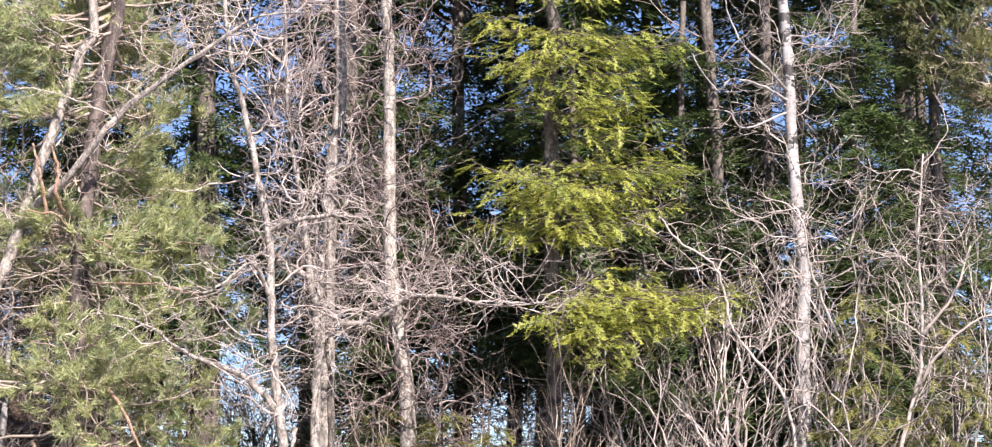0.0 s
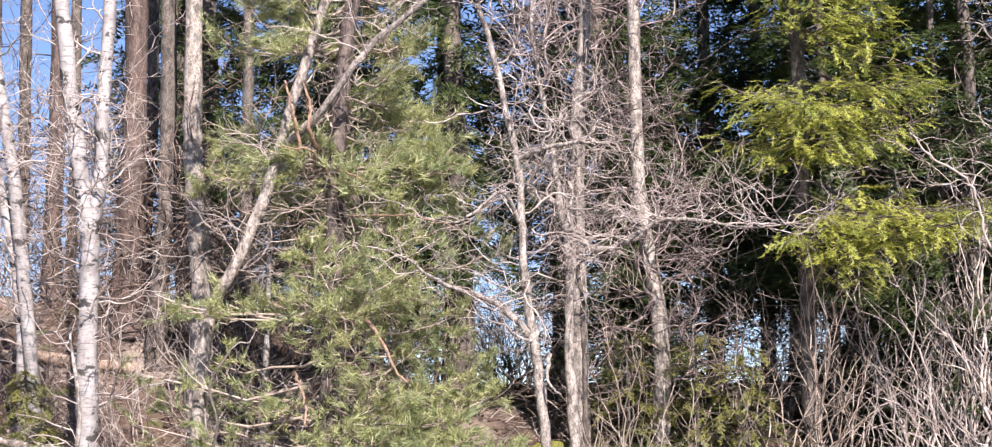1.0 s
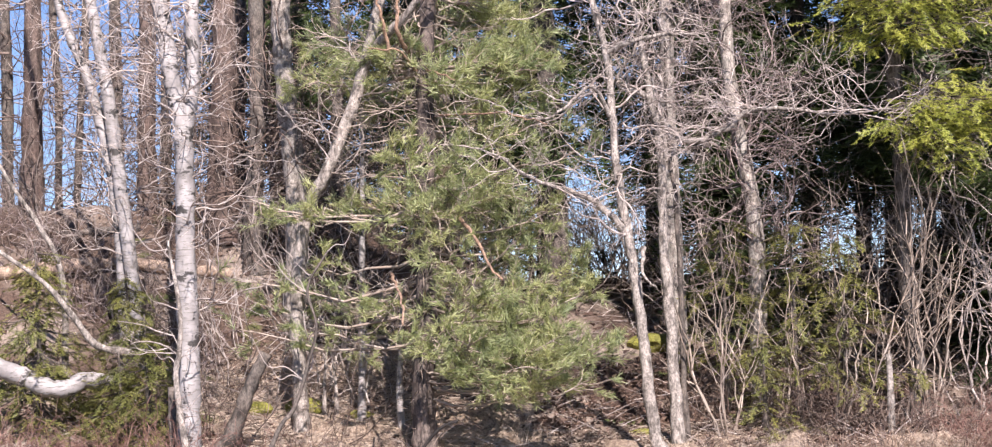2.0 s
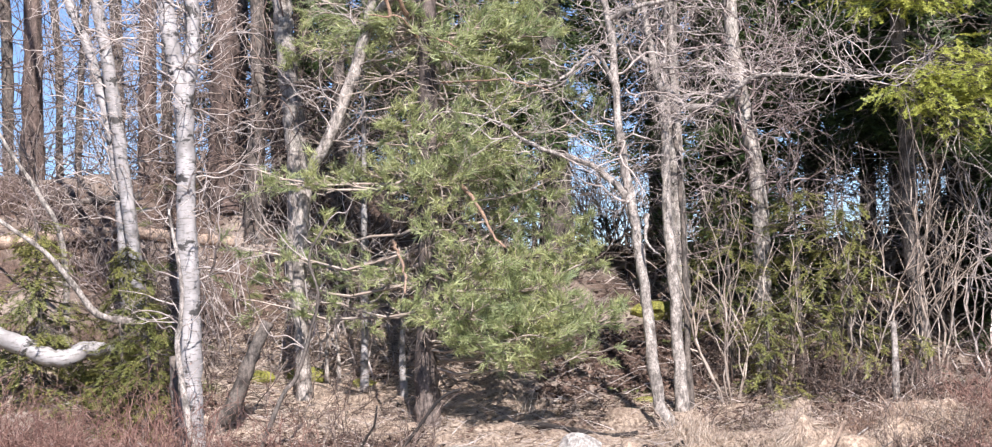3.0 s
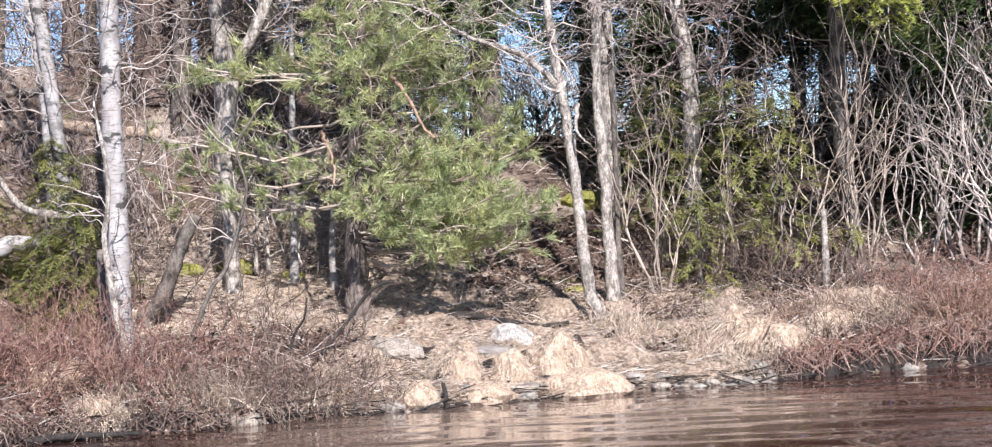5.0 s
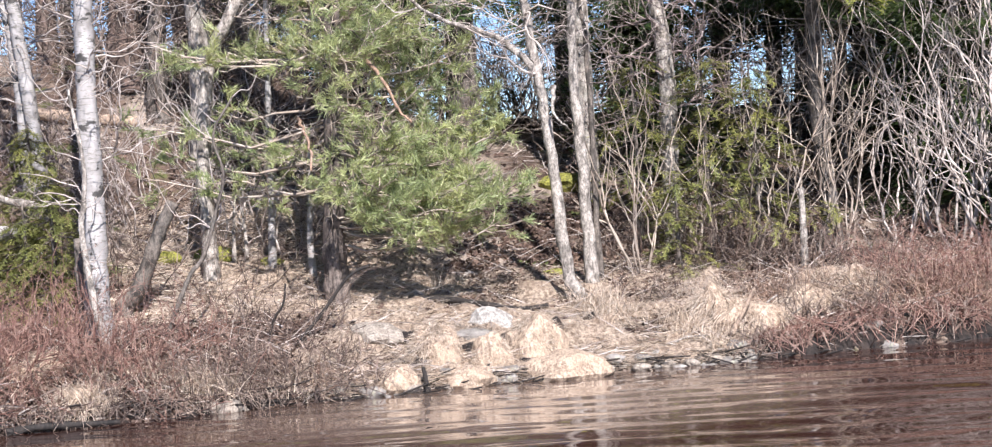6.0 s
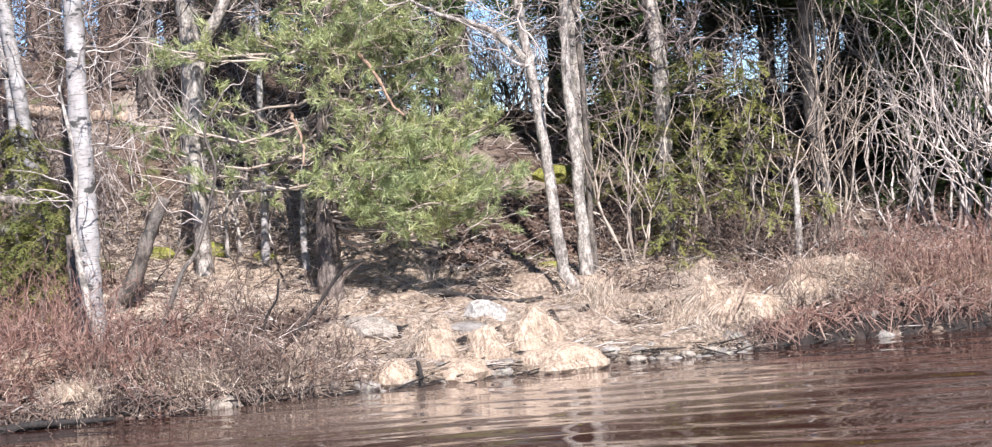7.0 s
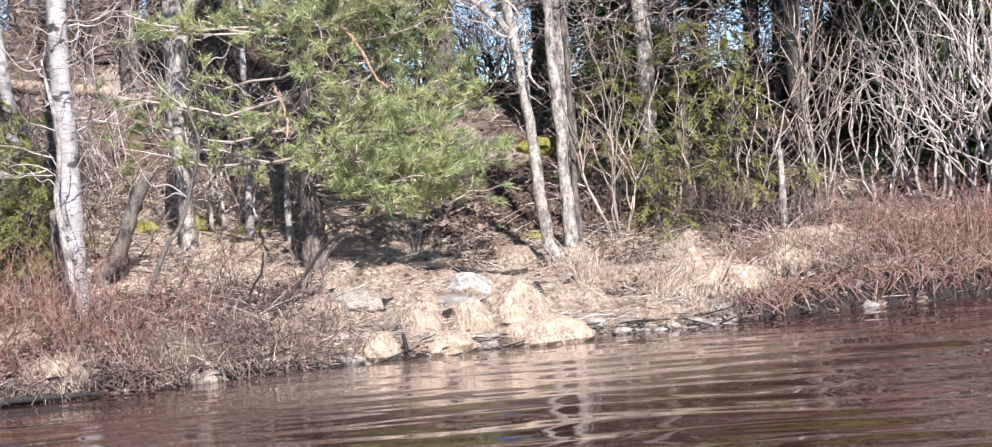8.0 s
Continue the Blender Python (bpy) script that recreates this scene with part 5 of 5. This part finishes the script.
for n, (a, b) in enumerate((((1.77, 17.25, 0.24), (2.02, 17.22, 0.33)), ((1.84, 17.30, 0.28), (2.12, 17.26, 0.27)), ((1.90, 17.20, 0.30), (2.10, 17.30, 0.47)), ((2.00, 17.34, 0.25), (2.28, 17.22, 0.36)), ((1.20, 17.02, 0.16), (1.52, 17.10, 0.20)))):
    mid = tuple(0.5 * (p + q) + 0.02 * math.sin(3 * n + k) for k, (p, q) in enumerate(zip(a, b)))
    stick("pale_stick", "grey fallen stick lying in the waterside grass", "dead wood", [a, mid, b], 0.011, 0.006, M_LICHEN_SHADE, "fallen sticks", 30 + n)
shrub("grey_shrub", "heap of tangled pale dead twigs by the birch", (-3.50, 16.95, 0), 0.5, 0.7, 12, M_TWIG, 760, 0.008, 2, "waterside bushes", 0.3, 0.6, (0.1, -0.2), whole=True)
rock("dark clod of wet peat at the water's edge", (-1.98, 15.68, 0.04), (0.07, 0.06, 0.07), 80, "peat clods", "peat_clod", M_PEAT_SHADE)
stick("root", "dark exposed root across the worn bank", "root", [(x, y, z + 0.07) for x, y, z in ((-0.91, 18.16, 0.51), (-0.59, 18.18, 0.49), (-0.27, 17.96, 0.44), (0.04, 17.80, 0.39), (0.26, 17.90, 0.40))], 0.034, 0.02, M_WET, "", 18)


# ---------------------------------------------------------------- bank: stones, grass, litter
rock("pale pointed stone half buried in the bank", (-0.23, 17.40, 0.34), (0.19, 0.16, 0.17), 1, mat=M_PALE_STONE)
rock("flat grey stone slab on the bank", (-0.36, 17.14, 0.31), (0.22, 0.2, 0.07), 2)
rock("low grey boulder sunk in dry grass", (-1.14, 16.96, 0.36), (0.25, 0.2, 0.12), 3, mat=M_TAN_STONE)
rock("grey stone at the water's edge", (-2.17, 15.58, 0.0), (0.16, 0.13, 0.09), 4, mat=M_TAN_STONE)
for n, (p, k) in enumerate((((-2.71, 19.40, 0.99), 0.16), ((-3.11, 19.30, 1.02), 0.11), ((-2.17, 19.30, 0.89), 0.09), ((0.56, 21.94, 1.41), 0.2), ((0.34, 19.20, 0.64), 0.10))):
    rock("cushion of yellow-green moss on the slope", (p[0], p[1], float(ground(p[0], p[1]))), (k * 1.4, k, k * 0.7), 90 + n, "moss cushions", "moss", M_MOSS)
# these dark lumps are painted shade in the hollows beside the tussocks
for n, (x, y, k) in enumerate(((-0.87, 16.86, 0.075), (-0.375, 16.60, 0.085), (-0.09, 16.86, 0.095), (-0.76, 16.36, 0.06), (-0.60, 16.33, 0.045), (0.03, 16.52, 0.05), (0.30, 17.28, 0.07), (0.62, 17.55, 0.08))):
    rock("dark lump standing in for the shade in a hollow between tussocks", (x, y + 0.05, float(ground(x, y)) + 0.02), (k * 1.1, k * 0.9, k * 1.25), 70 + n, "peat clods", "peat_clod", M_PEAT_SHADE)
for n, (x, out, k) in enumerate(((0.60, 0.02, 0.085), (0.80, 0.10, 0.045), (0.93, -0.02, 0.055), (1.12, 0.06, 0.06), (1.33, -0.01, 0.05), (1.52, 0.05, 0.065), (1.68, 0.0, 0.045), (0.20, 0.05, 0.06), (-0.26, 0.04, 0.07), (-0.52, 0.0, 0.05), (-0.84, 0.03, 0.075), (-2.25, 0.05, 0.06))):
    y = float(shore(x)) + out
    rock("pale flat stone lying at the water's edge", (x, y, 0.01 + 0.25 * k), (k * 1.3, k * 0.9, k * 0.65), 140 + n, "waterside stones", mat=M_TAN_STONE)
rng_s = random.Random(5)
for n in range(58):
    x = rng_s.uniform(-1.2, 1.9) if n < 52 else rng_s.uniform(-4.5, 4.5)
    s = rng_s.uniform(-0.08, 0.18)
    k = 0.02 + 0.06 * rng_s.random() ** 1.8
    y = float(shore(x)) + s
    rock("small rounded stone at the water's edge", (x, y, float(ground(x, y)) + 0.3 * k), (k * 1.3, k, k * 0.75), 10 + n, "waterside stones")


def tussock(label, base, height, count, spread, seed, droop=0.75, hair=0.115):
    """A grass tussock: a dense mound of old thatch with bowed blades all over it."""
    rng = np.random.default_rng(seed)
    mop = hair < 0.41
    count = int((2.0 if mop else 1.4) * count)
    x, y, _ = base
    z = float(ground(x, y)) - 0.04
    tuft = thing("grass_tussock", (x, y, z), label, "grass", "grass tussocks")
    bm = bmesh.new()
    bmesh.ops.create_icosphere(bm, subdivisions=3, radius=1.0)
    off = Vector((seed * 2.1, seed * 0.7, 0))
    for v in bm.verts:
        n = v.co.normalized()
        k = 1 + 0.3 * noise.noise(n * 1.6 + off)
        v.co = Vector((n.x * k * spread * 0.52, n.y * k * spread * 0.50, max(n.z, -0.2) * k * height * 0.66))
    me = bpy.data.meshes.new("thatch")
    bm.to_mesh(me)
    bm.free()
    me.materials.append(M_THATCH)
    new("thatch", me).parent = tuft
    a, e = rng.uniform(0, 2 * math.pi, count), np.arcsin(rng.uniform(0.0, 1.0, count))
    out = np.stack([np.cos(a) * np.cos(e), np.sin(a) * np.cos(e), np.sin(e)], 1)
    b = np.array([x, y, z]) + out * np.array([spread * 0.48, spread * 0.46, height * 0.62])
    flow = np.stack([np.cos(a) * np.sin(e), np.sin(a) * np.sin(e), -np.cos(e)], 1)
    d = (0.75 * flow + 0.08 * out if mop else 0.7 * flow + 0.5 * out) + rng.normal(0, 0.6 if mop else 0.38, (count, 3))
    part("blade_cover", blades(b, d, height * rng.uniform(0.55, 1.5, count) * hair, 0.0026, (0.15 if mop else 0.5) * droop, seed, 3), M_STRAW, tuft)
    return tuft


tussock("rounded tussock of bleached dry grass", (-0.66, 16.55, 0.23), 0.50, 2200, 0.42, 1)
tussock("rounded tussock of bleached dry grass", (-0.22, 16.58, 0.21), 0.40, 1700, 0.34, 2)
tussock("rounded tussock of bleached dry grass", (0.12, 16.84, 0.22), 0.50, 2200, 0.46, 3)
tussock("rounded tussock of bleached dry grass", (-0.93, 16.12, 0.15), 0.26, 900, 0.34, 4)
tussock("low hump of bleached grass at the water", (0.36, 16.52, 0.07), 0.26, 1300, 0.66, 9)
tussock("low hump of bleached grass at the water", (-0.40, 16.26, 0.07), 0.20, 900, 0.40, 10)


def sedge(label, x, inland, height, count, mat, seed, lean=(-0.25, -0.6)):
    """A clump of long dead blades rising from one root and falling over towards the water."""
    rng = np.random.default_rng(seed)
    y = float(shore(x)) + inland
    base = (x, y, float(ground(x, y)) - 0.02)
    clump = thing("sedge_clump", base, label, "grass", "sedge clumps")
    for name, share, tall, bow in (("standing_grass", 0.4, 1.1, 0.45), ("fallen_grass", 0.6, 0.9, 0.9)):
        n = int(count * share)
        foot = np.array(base) + rng.normal(0, 1, (n, 3)) * np.array([0.11, 0.09, 0.005])
        way = np.array([lean[0], lean[1], 1.0]) + rng.normal(0, 0.5, (n, 3))
        way[:, 2] = np.abs(way[:, 2]) + 0.15
        part(name, blades(foot, way, height * tall * rng.uniform(0.55, 1.3, n), 0.0036, bow, seed, 5), mat, clump)
    return clump


for n, (x, inland, tall) in enumerate(((0.60, 1.62, 0.34), (0.72, 1.50, 0.38), (0.80, 1.25, 0.36), (0.92, 1.05, 0.34), (0.70, 1.05, 0.30), (1.28, 0.78, 0.40), (1.38, 0.66, 0.34), (-0.69, 2.85, 0.30))):
    sedge("tuft of bleached grass standing on the upper bank" if n == 7 else "tuft of bleached grass standing round an alder's foot" if n < 5 else "tuft of long bleached grass by the water", x, inland, tall, 330, M_STRAW, 880 + n, (0.12, -0.25))
for n, (x, inland, tall) in enumerate(((-2.35, 0.42, 0.36), (-2.22, 0.30, 0.32), (-2.48, 0.50, 0.34), (-3.12, 0.36, 0.34), (-3.25, 0.28, 0.30), (-1.71, 0.28, 0.28), (-1.60, 0.36, 0.26))):
    sedge("mound of pale bleached sedge among brown twigs", x, inland, tall, 520, M_STRAW, 900 + n, (0.05, -0.8))
for n in range(30):
    x = 1.55 + 3.0 * ((n * 0.618) % 1.0)
    pale = x < 1.9 or n % 4 == 0
    sedge("clump of bleached sedge bowing over the bank" if pale else "clump of rust-coloured sedge bowing over the bank", x, 0.26 + 0.95 * ((n * 0.377) % 1.0), 0.34 + 0.14 * ((n * 0.71) % 1.0), 300, M_STRAW if pale else M_RUST, 800 + n)
for n in range(9):
    x = -4.0 + 2.6 * ((n * 0.618) % 1.0)
    pale = n % 3 < 2
    sedge("clump of bleached sedge among brown twigs" if pale else "clump of rust-coloured sedge among brown twigs", x, 0.30 + 0.8 * ((n * 0.377) % 1.0), 0.26 + 0.14 * ((n * 0.71) % 1.0), 260, M_STRAW if pale else M_RUST, 850 + n, (0.2, -0.7))
rng_t = random.Random(9)
for n in range(9):
    x = rng_t.uniform(1.6, 3.3) if n < 7 else rng_t.uniform(-4.4, -1.6)
    y = float(shore(x)) + rng_t.uniform(0.3, 1.3)
    tussock("hummock of pale bent grass along the water", (x, y, 0), rng_t.uniform(0.2, 0.45), 650, rng_t.uniform(0.3, 0.55), 30 + n, 0.9, 0.42)


def lying(name, label, count, xr, sr, length, width, mat, seed, lift=0.12, combed=False):
    rng = np.random.default_rng(seed)
    x = rng.uniform(*xr, count)
    s = sr[0] + (sr[1] - sr[0]) * rng.random(count) ** 1.2
    y = shore(x) + s
    b = np.stack([x, y, ground(x, y) + rng.uniform(0.0, 0.035, count)], 1)
    a = rng.normal(-1.5, 0.75, count) if combed else rng.uniform(0, 2 * math.pi, count)
    d = np.stack([np.cos(a), np.sin(a), rng.uniform(-0.02, 2.2 * lift, count) + 0.12 * np.sin(a)], 1)
    return lone(name, blades(b, d, length * rng.uniform(0.5, 1.4, count), width, 0.08, seed, 2), mat, (0, 0, 0), label, "ground cover", kind="stuff")


lying("straw", "flattened straw-coloured dead grass on the bank", 42000, (-1.6, 1.9), (0.05, 3.0), 0.13, 0.0028, M_STRAW, 71, 0.16, True)
lying("straw", "flattened dead grass along the shore", 2600, (1.4, 4.2), (0.1, 2.0), 0.16, 0.0035, M_STRAW, 72, 0.3)
lying("straw", "thin scatter of dead grass among reddish twigs", 700, (-6.0, -1.4), (0.3, 2.4), 0.15, 0.0035, M_STRAW, 75, 0.3)
lying("straw", "bleached grass and needles on the sunlit slope", 17000, (-3.5, -0.8), (2.2, 5.2), 0.14, 0.0035, M_STRAW, 76, 0.2)
lying("dead_leaves", "brown fallen leaves and bark scraps on the slope", 10000, (-7.0, 8.0), (0.3, 8.5), 0.06, 0.02, M_LEAF, 73, 0.3)
lying("dead_leaves", "curled brown leaves lying thick under the pine", 11000, (-0.6, 3.2), (1.8, 5.0), 0.05, 0.016, M_LEAF, 77, 0.5)
lying("dead_reeds", "curled pale reed leaves caught in the waterside twigs", 1000, (-6.0, -1.0), (0.0, 1.3), 0.13, 0.009, M_REED, 78, 0.7)
lying("dead_reeds", "curled tawny reed leaves along the bank's edge", 1800, (1.6, 6.0), (0.0, 0.9), 0.14, 0.009, M_REED, 79, 0.7)
lying("dead_leaves", "dark sodden leaves and peat along the bank's edge", 11000, (-6.0, -1.3), (0.0, 2.3), 0.06, 0.02, M_LEAF, 83, 0.4)
lying("dead_leaves", "dark sodden leaves and peat along the bank's edge", 5000, (2.2, 7.0), (0.0, 1.2), 0.06, 0.02, M_LEAF, 84, 0.4)
lying("dead_leaves", "brown leaves and twig litter on the waterside bank", 5000, (0.9, 3.4), (0.5, 2.4), 0.06, 0.018, M_LEAF, 85, 0.35)
lying("fallen_twigs", "scattered fallen twigs on the slope", 5000, (-7.0, 7.0), (0.2, 8.0), 0.38, 0.004, M_TWIG, 74, 0.3)


def along_shore(name, label, count, sr, length, width, mat, seed):
    """Sticks and reeds washed up along the water's edge, lying mostly with the shore."""
    rng = np.random.default_rng(seed)
    x = rng.uniform(-6, 6.5, count)
    y = shore(x) + rng.uniform(*sr, count)
    p = np.stack([x, y, ground(x, y) + rng.uniform(0.0, 0.05, count)], 1)
    a = rng.normal(0.33, 0.5, count)
    d = np.stack([np.cos(a), np.sin(a), rng.normal(0, 0.18, count)], 1)
    L = length * rng.uniform(0.4, 1.5, count)
    r = width * rng.uniform(0.5, 1.5, count)
    segs = np.concatenate([p, p + d * L[:, None], r[:, None], 0.6 * r[:, None]], 1)
    return lone(name, tubes(segs, 4), mat, (0, 0, 0), label, "driftwood", kind="stuff")


along_shore("wet_driftwood", "dark wet sticks and roots along the water's edge", 800, (-0.05, 0.16), 0.20, 0.008, M_WET, 81)
along_shore("bleached_driftwood", "bleached reeds and sticks along the water's edge", 520, (0.0, 0.40), 0.15, 0.0065, M_DRIFT, 82)


def hanging(label, count, xr, mat, seed):
    """Roots and twigs drooping over the lip of the bank towards the water."""
    rng = np.random.default_rng(seed)
    x = rng.uniform(*xr, count)
    y = shore(x) + rng.uniform(0.08, 0.25, count)
    p = np.stack([x, y, ground(x, y) + rng.uniform(0.0, 0.06, count)], 1)
    mid = p + np.stack([rng.normal(0, 0.09, count), -rng.uniform(0.08, 0.2, count), rng.uniform(-0.02, 0.08, count)], 1)
    end = mid + np.stack([rng.normal(0, 0.10, count), -rng.uniform(0.0, 0.12, count), -rng.uniform(0.05, 0.2, count)], 1)
    end[:, 2] = np.maximum(end[:, 2], 0.005)
    r = rng.uniform(0.002, 0.005, count)[:, None]
    segs = np.concatenate([np.concatenate([p, mid, r, 0.8 * r], 1), np.concatenate([mid, end, 0.8 * r, 0.5 * r], 1)])
    return lone("hanging_roots", tubes(segs, 4), mat, (0, 0, 0), label, "roots", kind="stuff")


hanging("reddish twigs drooping over the bank's edge", 900, (1.9, 7.0), M_TWIG_RED, 91)
hanging("bleached roots and grass drooping over the bank's edge", 420, (1.7, 7.0), M_REED, 92)
hanging("brown twigs drooping over the bank's edge", 600, (-6.0, -1.0), M_TWIG_BROWN, 93)
